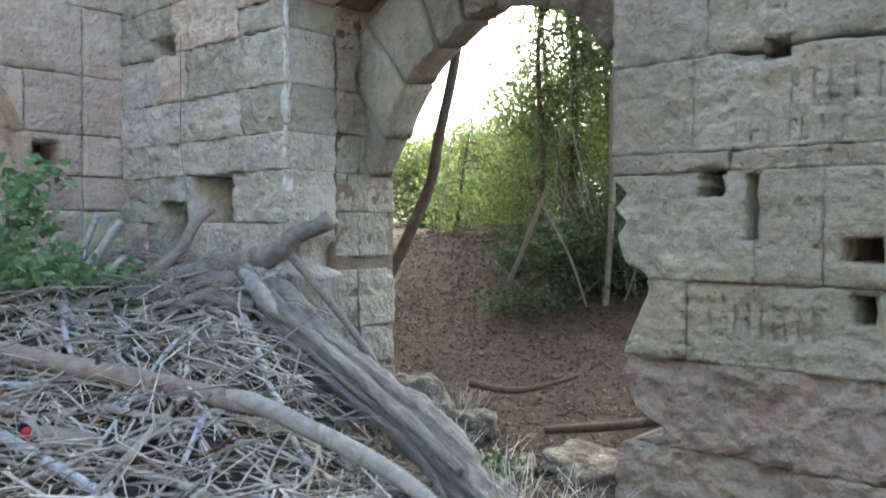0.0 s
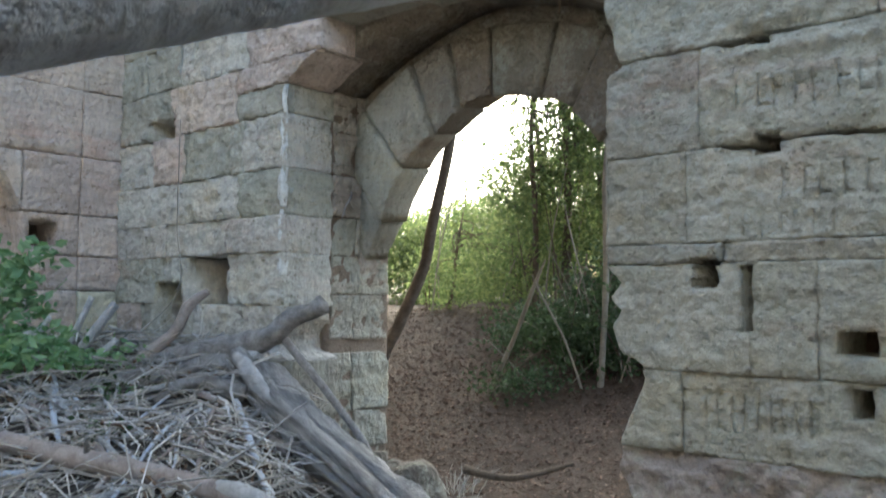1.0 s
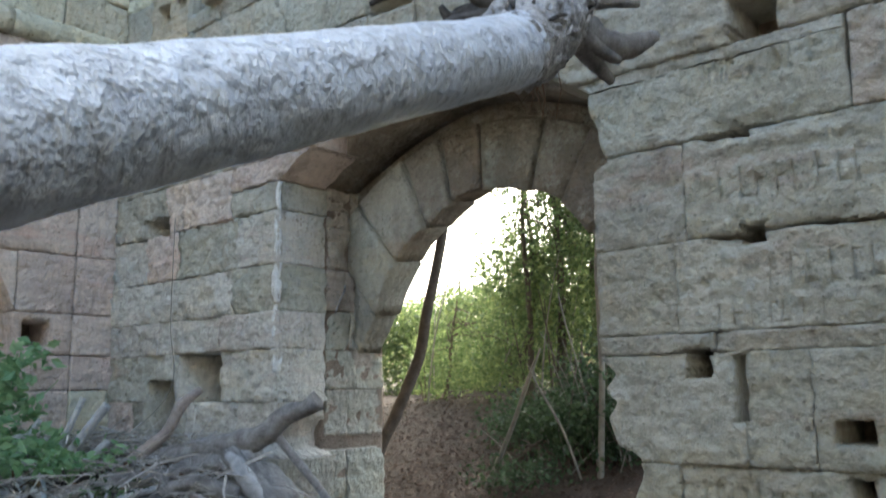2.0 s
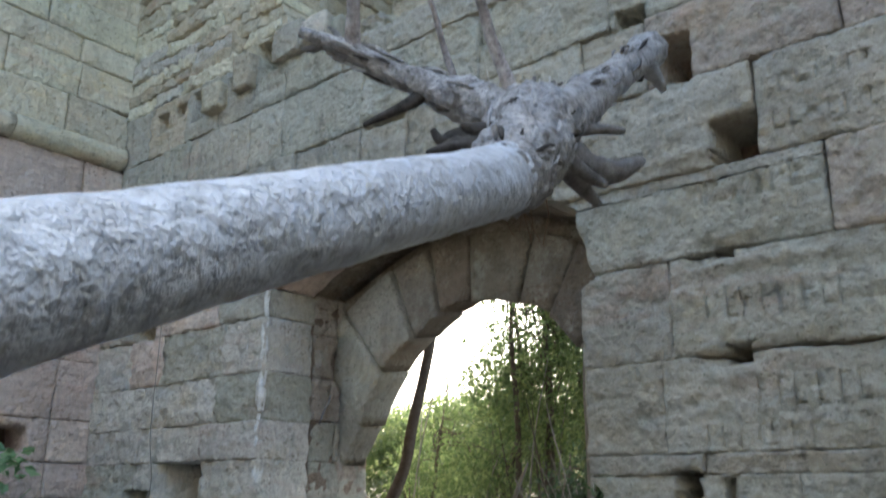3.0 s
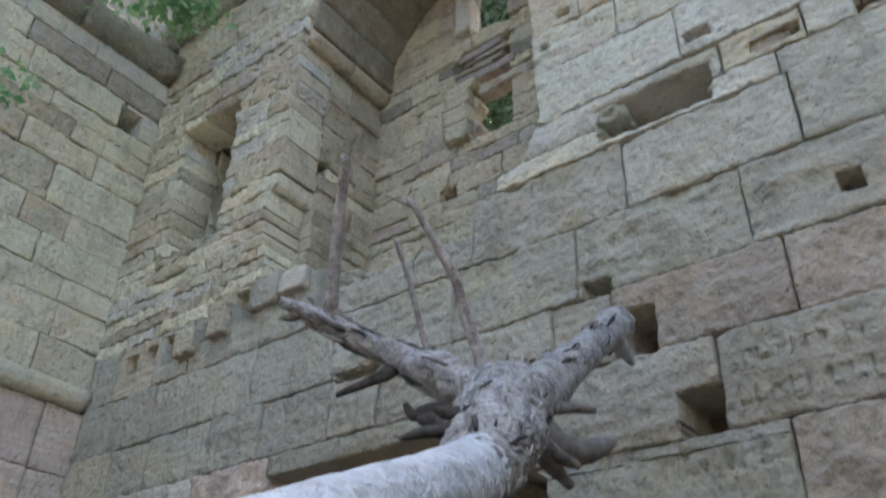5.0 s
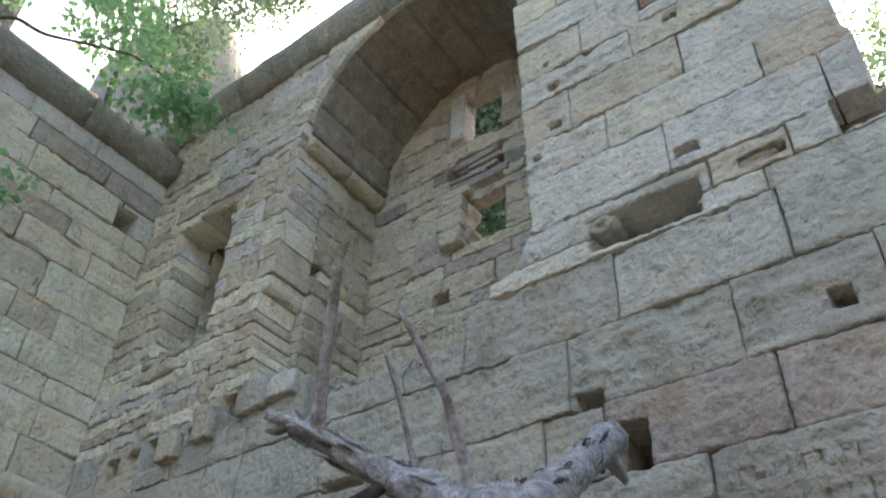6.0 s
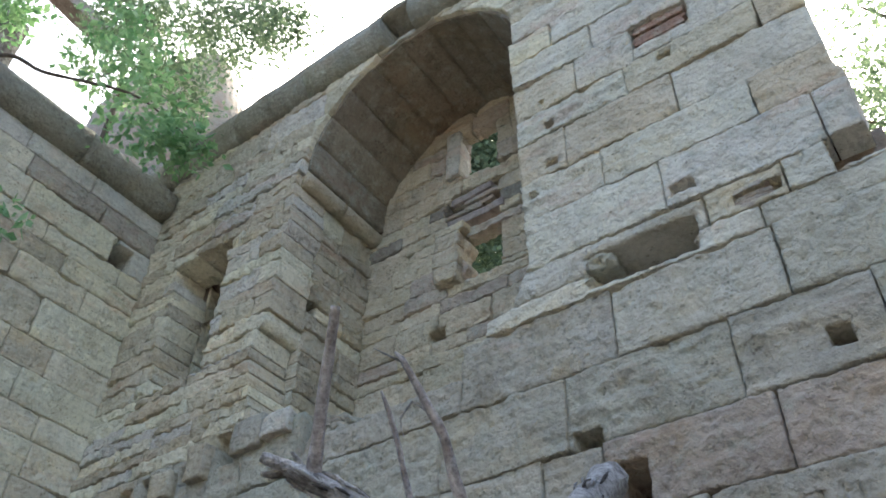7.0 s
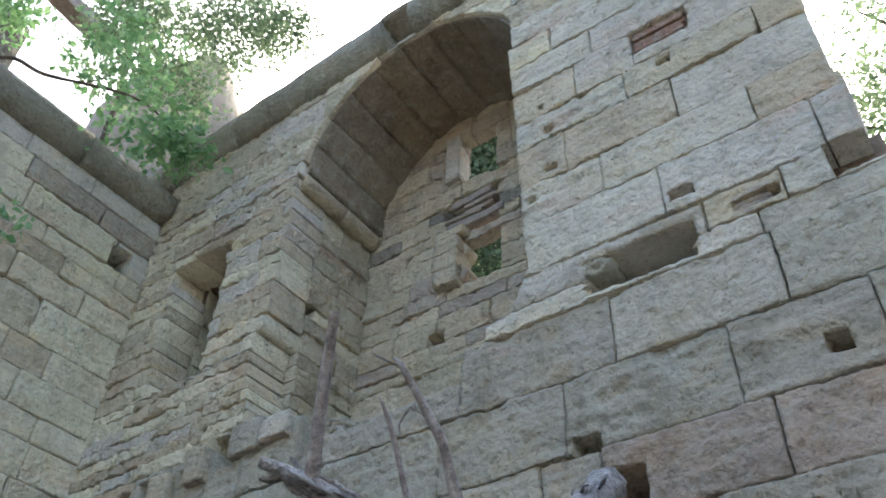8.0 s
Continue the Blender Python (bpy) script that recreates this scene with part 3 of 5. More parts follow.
XL, XR = -6.07, 3.6
near = lambda lst: [GR - 0.3] + lst + joints(lst[-1] + 0.8, XR) if lst else joints(GR - 0.3, XR)
courses = []
for z0, z1, lst in ((-0.1, 0.36, [-1.1, -0.3]), (0.36, 0.72, [-0.62]), (0.72, 1.04, [-1.52, -0.72]), (1.04, 1.47, [-1.25, -1.0, -0.5]), (1.47, 1.55, [-1.35, -0.7]), (1.55, 1.92, [-1.5, -0.55]),
                    (1.92, 2.33, [-1.44, -0.6]), (2.33, 2.70, [-0.78, 0.1]), (2.70, 3.12, [-1.02, -0.2])):
    courses.append((z0, z1, near(lst)))
for z0, z1 in ((-0.1, 0.5), (0.5, 0.95), (0.95, 1.28), (1.28, 1.6), (1.6, 1.83), (1.83, 2.12), (2.12, 2.46), (2.46, 2.80), (2.80, 3.12)):
    courses.append((z0, z1, joints(XL, GL + 0.3 - 1.0, 0.3, 0.75)[:-1] + [-4.44 + rnd.uniform(-0.25, 0.12), GL + 0.3]))
courses.append((2.64, 3.0, [GL + 0.3, -3.5, -3.15, -2.8, -2.45, GR - 0.3]))
courses.append((3.0, 3.12, [GL + 0.3, -3.2, -2.5, GR - 0.3]))
courses.append((3.12, 3.49, [XL, -5.5, -5.05, -4.39, -3.9, -3.3, -2.93, -2.42, -1.8, -1.47, -0.65, 0.3, 1.1, 2.0, 2.8, XR]))
courses.append((3.49, 3.92, [XL, -5.44, -5.1, -4.39, -4.04, -3.31, -2.42, -1.64, -0.77, -0.13, 0.6, 1.5, 2.4, 3.0, XR]))
courses.append((3.92, 4.35, [XL, -5.7, -5.2, -4.8, -4.38, -4.05, -3.5, -2.28, -1.33, -0.46, 0.2, 1.0, 1.9, 2.8, XR]))
pier = [4.35, 4.47, 4.57, 4.68, 4.78, 4.90, 5.04, 5.13, 5.30, 5.46, 5.65, 5.78, 5.98, 6.10, 6.26, 6.38, 6.56, 6.70, 6.86, 6.98, 7.14, 7.26, 7.41, 7.62]
for z0, z1 in zip(pier, pier[1:]):
    courses.append((z0, z1, joints(XL, GL + 0.7, 0.3, 0.75)))
for z0, z1, lst in ((4.35, 4.50, [-0.48, 0.2]), (4.50, 4.72, [-0.74, -0.32, -0.1]), (4.72, 5.10, [-0.93, -0.07]), (5.10, 5.42, [-1.26, -0.34]), (5.42, 5.80, [-1.48, -0.74]), (5.80, 6.07, [-1.02, -0.16]),
                    (6.07, 6.42, [-1.35, -0.93]), (6.42, 6.72, [-1.2, -0.5]), (6.72, 7.0, [-1.5, -0.8]), (7.0, 7.3, [-1.1, -0.4]), (7.3, 7.62, [-1.4, -0.6])):
    courses.append((z0, z1, [GR - 0.65] + lst + ([0.9, 1.8, XR] if z0 < 4.7 else [0.35])))
courses.append((7.62, 7.96, joints(XL, 0.35, 0.4, 0.8)))
courses.append((7.96, 8.16, joints(XL, 0.35, 0.4, 0.8)))

# ---- side wall ----
west_courses = [(z0, z1, [-0.36] + joints(0.3, 6.2, s, l)) for z0, z1, s, l in ((-0.1, 0.5, 0.5, 0.9), (0.5, 0.95, 0.4, 0.9), (0.95, 1.37, 0.4, 0.9), (1.37, 1.62, 0.3, 0.7), (1.62, 1.92, 0.4, 0.9), (1.92, 2.35, 0.4, 1.0), (2.35, 2.85, 0.5, 1.1), (2.85, 3.4, 0.6, 1.2), (3.4, 3.92, 0.6, 1.1))]
west_courses += [(z0, z1, js) for z0, z1, js in ((4.10, 4.42, [-0.36, 0.5, 1.1, 1.8, 2.6, 3.5, 4.6, 6.2]), (4.42, 4.72, [-0.36, 0.43, 1.0, 1.9, 2.7, 3.8, 5.0, 6.2]), (4.72, 4.95, [-0.36, 0.45, 1.25, 2.1, 3.0, 4.0, 5.1, 6.2]), (4.95, 5.25, [-0.36, 0.74, 1.4, 2.3, 3.2, 4.4, 6.2]), (5.25, 5.53, [-0.36, 0.55, 0.95, 1.7, 2.6, 3.7, 4.9, 6.2]),
                                              (5.53, 5.93, [-0.36, 0.8, 1.5, 2.4, 3.3, 4.3, 6.2]), (5.93, 6.22, [-0.36, 0.48, 1.16, 2.0, 2.9, 4.0, 6.2]), (6.22, 6.42, [-0.36, 0.77, 1.6, 2.5, 3.6, 4.8, 6.2]), (6.42, 6.62, [-0.36, 0.24, 1.02, 2.0, 3.0, 4.1, 6.2]), (6.62, 6.95, [-0.36, 0.36, 1.3, 2.2, 3.3, 4.6, 6.2]), (6.95, 7.2, [-0.36, 0.6, 1.4, 2.3, 3.5, 6.2]), (7.2, 7.42, [-0.36, 0.8, 1.5, 2.6, 3.6, 6.2]))]
west_arch = lambda z: max(0.12, 0.9 * math.sqrt(max(0.0, 1 - max(0.0, (z - 1.7) / 0.9) ** 2)))
WEST_OPEN = [(0.0, 2.6, lambda z: 1.6 - west_arch(z), lambda z: 1.6 + west_arch(z))]
WEST_HOLES = [(0.18, 0.40, 6.62, 6.88), (0.45, 0.66, 1.68, 1.86)]


def pick_west(u, z):
    r = rnd.random()
    if z < 3.95:
        return ROSE if r < 0.9 else PALE
    if z > 6.9:
        return PINK if r < 0.55 else (DUSTY if r < 0.8 else PALE)
    if z > 6.6:
        return PALE if r < 0.5 else DUSTY
    return PALE if r < 0.8 else BUFF


part("core", rough_box(-7.2, -6.43, -3.2, 3.6, -0.3, 7.42, 0.3, 0.006), CORE, wall_west)


def roll(parent, a, b, r, mat, label, name="roll_moulding", seg=0.9):
    """A round moulding in lengths."""
    a, b = Vector(a), Vector(b)
    n = max(1, round((b - a).length / seg))
    for k in range(n):
        p, q = a.lerp(b, k / n), a.lerp(b, (k + 1) / n)
        d = (q - p).normalized() * 0.004
        rr = r * rnd.uniform(0.95, 1.04)
        part(name, tube([p + d, p.lerp(q, 0.5), q - d], [rr, rr, rr], 16, 0.05, 6, 0.08), mat, parent, label if k == 0 else "")


roll(wall_west, (-6.07, 3.2, 4.01), (-6.07, -3.0, 4.01), 0.095, PALE, "weathered round string course")


def cornice(parent, path_a, path_b, out, prof, mat, label, seg=1.0):
    """A projecting coping in lengths; prof: points (out, z)."""
    a, b, out = Vector(path_a), Vector(path_b), Vector(out)
    n = max(1, round((b - a).length / seg))
    for k in range(n):
        bm = bmesh.new()
        rows_ = []
        for s in range(7):
            p = a.lerp(b, (k + 0.004 + 0.992 * s / 6) / n)
            row_ = []
            for o, z in prof:
                q = p + out * o + Z * z
                row_.append(bm.verts.new(q + Vector((noise.noise(q * 4), noise.noise(q * 4 + Z * 7), noise.noise(q * 4 - Z * 7))) * 0.018))
            rows_.append(row_)
        m = len(prof)
        for r0, r1 in zip(rows_, rows_[1:]):
            for s in range(m):
                bm.faces.new((r0[s], r0[(s + 1) % m], r1[(s + 1) % m], r1[s]))
        bm.faces.new(rows_[0][::-1])
        bm.faces.new(rows_[-1])
        part("coping_stone", bm, mat, parent, label if k == 0 else "")


cornice(wall_west, (-6.07, 3.2, 7.42), (-6.07, -3.0, 7.42), (1, 0, 0), [(-0.9, 0.0), (0.02, 0.0), (0.10, 0.05), (0.15, 0.14), (0.15, 0.26), (0.10, 0.36), (0.0, 0.44), (-0.5, 0.55), (-0.9, 0.55)], COPE, "dark rounded coping along the wall top")
COPING = [(-1.2, 0.0), (0.0, 0.0), (0.05, 0.02), (0.12, 0.14), (0.14, 0.20), (0.13, 0.36), (0.04, 0.48), (-0.6, 0.66), (-1.2, 0.66)]
NOTCH = [(-1.2, 0.0), (-0.35, 0.0), (-0.34, 0.30), (0.10, 0.32), (0.13, 0.36), (0.12, 0.40), (0.04, 0.48), (-0.6, 0.66), (-1.2, 0.66)]
for xa, xb, prof in ((-7.0, -3.16, COPING), (-3.16, -2.84, NOTCH), (-2.84, 0.08, COPING)):
    cornice(wall_north, (xa, 3.2, 8.245 + 0.045 * xa), (xb, 3.2, 8.245 + 0.045 * xb), (0, -1, 0), prof, COPE, "weathered sloping coping stones on the wall top")

# ---- added walls out of view, blocking low sky light ----
shade_wall_south = tagged(new("shade_wall_south"), "added unseen wall that blocks low sky light from behind", "wall", kind="structure")
part("masonry", rough_box(-7.0, 6.0, -6.2, -5.6, -0.3, 5.4, 0.6, 0.03), GREY, shade_wall_south)
shade_wall_east = tagged(new("shade_wall_east"), "added unseen wall that blocks side light from the right", "wall", kind="structure")
part("masonry", rough_box(3.6, 4.2, -5.58, 4.1, -0.3, 5.8, 0.6, 0.03), GREY, shade_wall_east)

# ---- gateway: inner arch, soffit ----
AY0, AY1, AC = 3.83, 4.10, (-3.0, 1.30)
arch_r = bend([(0.0, 1.10), (0.72, 1.075), (0.89, 1.12), (1.08, 1.18), (1.34, 1.19), (1.59, 1.20), (1.80, 1.165), (1.95, 1.115), (2.22, 1.075), (2.44, 1.02), (2.62, 1.0), (2.88, 1.05), (3.05, 1.085), (3.3, 1.12)])


def ring_block(parent, c, r0, r1, a0, a1, y0, y1, mat, name="voussoir", gap=0.006, limit=None, lift=0.0):
    """A wedge stone of an arch, with worn edges."""
    bm = bmesh.new()
    n = 5
    jit = 0.0 if name == "vault_stone" else rnd.uniform(-0.012, 0.012)
    rings = []
    for yy, inset in ([(y0, 0.002), (y0 + 0.01, 0.0), (y1, 0.0)] if name == "vault_stone" else [(y0 + jit, 0.022), (y0 + jit + 0.02, 0.0), (y1, 0.0)]):
        pts = []
        near_r = 1.06 if callable(r0) else r0
        ga = gap / near_r
        for k in range(n + 1):
            a = a0 + ga + inset / near_r + (a1 - a0 - 2 * ga - 2 * inset / near_r) * k / n
            pts.append(((r0(a) + 0.055 * (yy - y0) / (y1 - y0) if callable(r0) else r0) + lift + inset * 0.8, a))
        for k in range(n, -1, -1):
            a = a0 + ga + inset / r1 + (a1 - a0 - 2 * ga - 2 * inset / r1) * k / n
            pts.append((r1 - inset, a))
        ring = []
        for r, a in pts:
            x, z = c[0] + r * math.cos(a), c[1] + r * math.sin(a)
            if limit:
                x = max(limit[0], min(limit[1], x))
                z = min(limit[2], z)
            w = Vector((x, yy, z))
            ring.append(bm.verts.new(w + Vector((noise.noise(w * 8), noise.noise(w * 8 + Z * 3), noise.noise(w * 8 - Z * 3))) * 0.012))
        rings.append(ring)
    m = len(rings[0])
    for ra, rb in zip(rings, rings[1:]):
        for s in range(m):
            bm.faces.new((ra[s], ra[(s + 1) % m], rb[(s + 1) % m], rb[s]))
    f = rings[0]
    for k in range(n):
        bm.faces.new((f[k], f[k + 1], f[m - 2 - k], f[m - 1 - k]))
    return part(name, bm, mat, parent)


inner_arch = tagged(new("gate_arch"), "round inner arch of wedge-shaped stones inside the gateway", "arch", kind="structure")
# Upper arch stones use darker materials: the overhang's shade is in their colour.
for a0, a1, mat, lift in ((0.0, 0.5, DARKSTONE, 0.0), (0.5, 0.86, DARKSTONE, 0.01), (0.86, 1.08, DARKSTONE, 0.0), (1.08, 1.28, DARKSTONE, 0.012), (1.28, 1.57, DARKSTONE, 0.0), (1.57, 1.77, DARKSTONE, 0.02), (1.77, 1.96, SHADETONE, 0.0), (1.96, 2.25, GREY, 0.008), (2.25, 2.61, GREY, 0.0), (2.61, 2.88, GREY, 0.02), (2.88, 3.12, PINK, 0.03), (3.12, 3.3, GREY, 0.02)):
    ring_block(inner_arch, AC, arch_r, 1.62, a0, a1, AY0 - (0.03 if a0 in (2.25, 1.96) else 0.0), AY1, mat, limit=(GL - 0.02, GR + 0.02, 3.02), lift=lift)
spandrel = bmesh.new()
cols = 24
rows2 = []
for k in range(cols + 1):
    a = math.pi * k / cols
    r = float(arch_r(a)) + 0.12
    x, z = AC[0] + r * math.cos(a), AC[1] + r * math.sin(a)
    rows2.append([spandrel.verts.new((x, yy, zz)) for yy, zz in ((AY0 + 0.05, z), (AY0 + 0.05, 3.06), (AY1 - 0.02, 3.06), (AY1 - 0.02, z))])
for r0, r1 in zip(rows2, rows2[1:]):
    for s in range(4):
        spandrel.faces.new((r0[s], r0[(s + 1) % 4], r1[(s + 1) % 4], r1[s]))
# Spandrel and soffit take the dark stone to paint the recess shade.
part("spandrel", spandrel, DARKSTONE, inner_arch, "masonry filling above the arch, coloured dark for shade")
soffit = bmesh.new()
rows2 = []
for k in range(21):
    a = math.pi * k / 20
    x = MID + 1.118 * math.cos(a)
    z = 2.665 + 0.36 * (1 - abs(math.cos(a)) ** 1.6)
    rows2.append([soffit.verts.new((x, yy, zz)) for yy, zz in ((3.5, z), (3.5, 3.1), (3.9, 3.1), (3.9, z))])
for r0, r1 in zip(rows2, rows2[1:]):
    for s in range(4):
        soffit.faces.new((r0[s], r0[(s + 1) % 4], r1[(s + 1) % 4], r1[s]))
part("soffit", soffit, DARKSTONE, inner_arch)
REVEAL = Face((GL, 3.2, 0), (0, 1, 0), (1, 0, 0))
lay(inner_arch, REVEAL, [(z0, z1, [0.40, 0.63 + rnd.uniform(-0.05, 0.05), 0.92]) for z0, z1 in ((0, 0.35), (0.35, 0.6), (0.6, 0.98), (1.06, 1.35), (1.35, 1.6), (1.6, 1.85), (1.85, 2.12), (2.12, 2.4), (2.4, 2.66))], pick=lambda u, z: PINK if z > 1.8 and rnd.random() < 0.6 else GREY, depth=0.1, amp=0.02)

for z0, z1, r in ((1.46, 1.60, 0.030), (1.61, 1.86, 0.020), (1.88, 2.12, 0.026), (2.15, 2.42, 0.020), (2.44, 2.63, 0.014)):
    x = GL - 0.012 + rnd.uniform(-0.004, 0.004)
    part("lime_streak", tube([(x, 3.216, z0), (x + 0.003, 3.212, (2 * z0 + z1) / 3), (x - 0.004, 3.214, (z0 + 2 * z1) / 3), (x, 3.216, z1)], [r * 0.7, r, r * 0.9, r * 0.7], 12, 0.8, 34, 0.012), LIME, wall_north, "white lime crust on the corner")

# ---- niche ----
niche = tagged(new("arched_niche"), "deep arched window niche with barrel vault high in the wall", "niche", kind="structure")
NY = 4.27
NREV = Face((GL - 0.02, 3.2, 0), (0, 1, 0), (1, 0, 0))
lay(niche, NREV, [(z0, z1, joints(0.385, NY - 3.2 + 0.1, 0.25, 0.55)) for z0, z1 in zip((4.1, 4.35, 4.47, 4.6, 4.8, 4.93, 5.05, 5.18, 5.3, 5.52, 5.66, 5.8, 6.05, 6.2, 6.35, 6.48, 6.6, 6.85), (4.35, 4.47, 4.6, 4.8, 4.93, 5.05, 5.18, 5.3, 5.52, 5.66, 5.8, 6.05, 6.2, 6.35, 6.48, 6.6, 6.85, 7.02))],
    holes=[(0.38, 0.50, 5.68, 5.80)], pick=lambda u, z: BUFF if rnd.random() < 0.7 else PALE, depth=0.2, amp=0.016)
roll(niche, (GL + 0.02, 3.27, 6.93), (GL + 0.02, NY, 6.93), 0.085, BUFF, "round impost moulding under the vault", seg=0.5)
NBACK = Face((0, NY, 0), (1, 0, 0), (0, -1, 0))
# A quarter of the upper back stones are darker, painting the niche's shade.
lay(niche, NBACK, [(z0, z1, joints(GL - 0.05, GR + 0.1, 0.3, 0.8)) for z0, z1 in zip((4.1, 4.4, 4.7, 4.82, 4.95, 5.2, 5.32, 5.45, 5.7, 5.84, 6.0, 6.2, 6.42, 6.66, 6.8, 6.95, 7.2, 7.42, 7.65, 8.0), (4.4, 4.7, 4.82, 4.95, 5.2, 5.32, 5.45, 5.7, 5.84, 6.0, 6.2, 6.42, 6.66, 6.8, 6.95, 7.2, 7.42, 7.65, 8.0, 8.2))],
    holes=[(-3.36, -3.2, 5.44, 5.56)], openings=[(5.94, 6.42, lambda z: -3.0 + 0.04 * math.sin(z * 25), lambda z: -2.65), (6.54, 7.0, lambda z: -3.2 + 0.05 * math.sin(z * 19), lambda z: -2.66), (7.18, 7.78, lambda z: -3.05 + 0.10 * max(0, z - 7.6), lambda z: -2.66 - 0.1 * max(0, z - 7.6))],
    pick=lambda u, z: SHADETONE if rnd.random() < (0.25 if z > 6.5 else 0.0) else (PINK if rnd.random() < 0.15 else BUFF), depth=0.14, amp=0.02)
part("lintel", rough_box(-3.18, -2.6, NY - 0.02, NY + 0.08, 6.60, 6.68, 0.08, 0.014), BROWNWOOD, niche, "rotten timber lintel")
part("lintel", rough_box(-3.14, -2.7, NY - 0.03, NY + 0.10, 6.86, 6.93, 0.06, 0.016), BROWNWOOD, niche, "split timber lintel")
part("core", rough_box(-3.35, -2.55, NY + 0.142, NY + 0.2, 6.74, 7.1, 0.1, 0.01), CORE, niche)
for k in range(5):
    x0 = -3.2 + rnd.uniform(-0.1, 0.2)
    part("stone_slab", rough_box(x0, x0 + rnd.uniform(0.25, 0.42), NY - 0.04 + rnd.uniform(0, 0.05), NY + 0.2, 6.71 + 0.045 * k, 6.745 + 0.045 * k, 0.05, 0.014), PINK, niche)
part("jamb_slab", rough_box(-3.2, -3.05, NY - 0.05, NY + 0.12, 7.24, 7.84, 0.08, 0.012), DUSTY, niche, "pale upright window jamb")
for z0, z1, x1 in ((5.95, 6.12, -2.98), (6.12, 6.30, -2.95), (6.30, 6.46, -2.92), (6.46, 6.55, -2.9)):
    part("jamb_block", rough_box(-3.26 + rnd.uniform(-0.06, 0.02), x1 - 0.08 + rnd.uniform(-0.03, 0.03), NY - 0.10, NY + 0.1, z0 + 0.004, z1 - 0.004, 0.06, 0.02), BUFF, niche)
part("core", rough_box(GL - 0.1, GR + 0.1, NY - 0.02, NY + 0.55, 3.9, 4.25, 0.3, 0.01), CORE, niche)
part("core", rough_box(-3.5, -3.1, NY + 0.13, NY + 0.3, 5.3, 5.7, 0.2, 0.01), CORE, niche)
part("floor", rough_box(GL - 0.02, GR + 0.05, 3.45, NY, 4.0, 4.2, 0.2, 0.02), CORE, niche, "broken rubble sill of the niche")
for k in range(11):
    a0, a1 = math.pi * k / 11, math.pi * (k + 1) / 11
    cut = rnd.uniform(3.65, 3.95)
    for y0, y1 in ((3.25, cut), (cut + 0.006, NY + 0.03)):
        ring_block(niche, (NC, 7.0), 1.095, 1.13 if y0 < 3.5 else 1.35, a0, a1, y0, y1, VAULT, "vault_stone", 0.0015)

# ---- leaning dead trunk with its root crown ----
def limb(root, name, pts, radii, mat, label="", segs=9, rough=0.15, freq=14.0, step=0.03):
    return under(part(name, tube(pts, radii, segs, rough, freq, step), mat, None, label), root)


dead_tree = empty("dead_tree", (0.64, -3.08, 0.0), "bleached dead tree trunk leaning with its roots against the wall", "dead tree")
limb(dead_tree, "trunk", [(0.66, -3.12, -0.04), (0.02, -1.42, 0.755), (-0.40, -0.30, 1.262), (-0.614, 0.27, 1.521), (-0.66, 0.376, 1.568), (-0.708, 0.521, 1.635), (-0.761, 0.727, 1.726), (-0.80, 0.90, 1.805), (-0.845, 1.08, 1.885), (-0.905, 1.29, 1.985), (-0.97, 1.45, 2.085), (-1.01, 1.55, 2.16)],
     [0.05, 0.056, 0.060, 0.062, 0.063, 0.063, 0.066, 0.066, 0.067, 0.072, 0.075, 0.05], SILVER, "smooth silver-grey barkless trunk", 44, 0.05, 15.0, 0.010)
crown = limb(dead_tree, "root_crown", [(-0.893, 1.255, 1.968), (-0.945, 1.385, 2.045), (-1.02, 1.535, 2.16), (-1.08, 1.64, 2.235), (-1.14, 1.78, 2.33), (-1.17, 1.88, 2.40), (-1.18, 1.94, 2.44)], [0.066, 0.088, 0.106, 0.118, 0.12, 0.10, 0.04], ROOTWOOD, "knotty grey-brown root crown", 40, 0.24, 26.0, 0.010)
limb(dead_tree, "root", [(-1.14, 1.76, 2.33), (-1.31, 1.755, 2.45), (-1.42, 1.73, 2.515), (-1.498, 1.697, 2.564), (-1.58, 1.63, 2.615), (-1.655, 1.56, 2.667), (-1.762, 1.458, 2.723)], [0.085, 0.066, 0.055, 0.045, 0.036, 0.030, 0.017], ROOTWOOD, "", 18, 0.28, 16, 0.015)
limb(dead_tree, "root", [(-1.14, 1.82, 2.35), (-1.163, 2.05, 2.52), (-1.198, 2.35, 2.744), (-1.237, 2.66, 2.985), (-1.25, 2.74, 3.04), (-1.256, 2.78, 3.065)], [0.085, 0.072, 0.060, 0.062, 0.078, 0.07], ROOTWOOD, "sawn root end reaching the wall", 20, 0.16, 12, 0.02)
limb(dead_tree, "bark_flap", [(-1.24, 2.66, 2.98), (-1.215, 2.70, 2.92), (-1.20, 2.76, 2.86)], [0.04, 0.03, 0.012], PALEWOOD, "", 10, 0.3)
limb(dead_tree, "branch", [(-1.647, 1.566, 2.66), (-1.61, 1.53, 2.76), (-1.575, 1.492, 2.89), (-1.52, 1.44, 3.02), (-1.467, 1.389, 3.12)], [0.028, 0.020, 0.0185, 0.017, 0.016], STICKWOOD, "upright mottled dead branch", 12, 0.14, 14, 0.02)
limb(dead_tree, "branch", [(-1.185, 1.78, 2.38), (-1.22, 1.69, 2.60), (-1.215, 1.63, 2.70), (-1.242, 1.559, 2.805), (-1.27, 1.49, 2.905), (-1.285, 1.475, 2.925)], [0.026, 0.017, 0.015, 0.013, 0.010, 0.003], STICKWOOD, "", 9, 0.2)
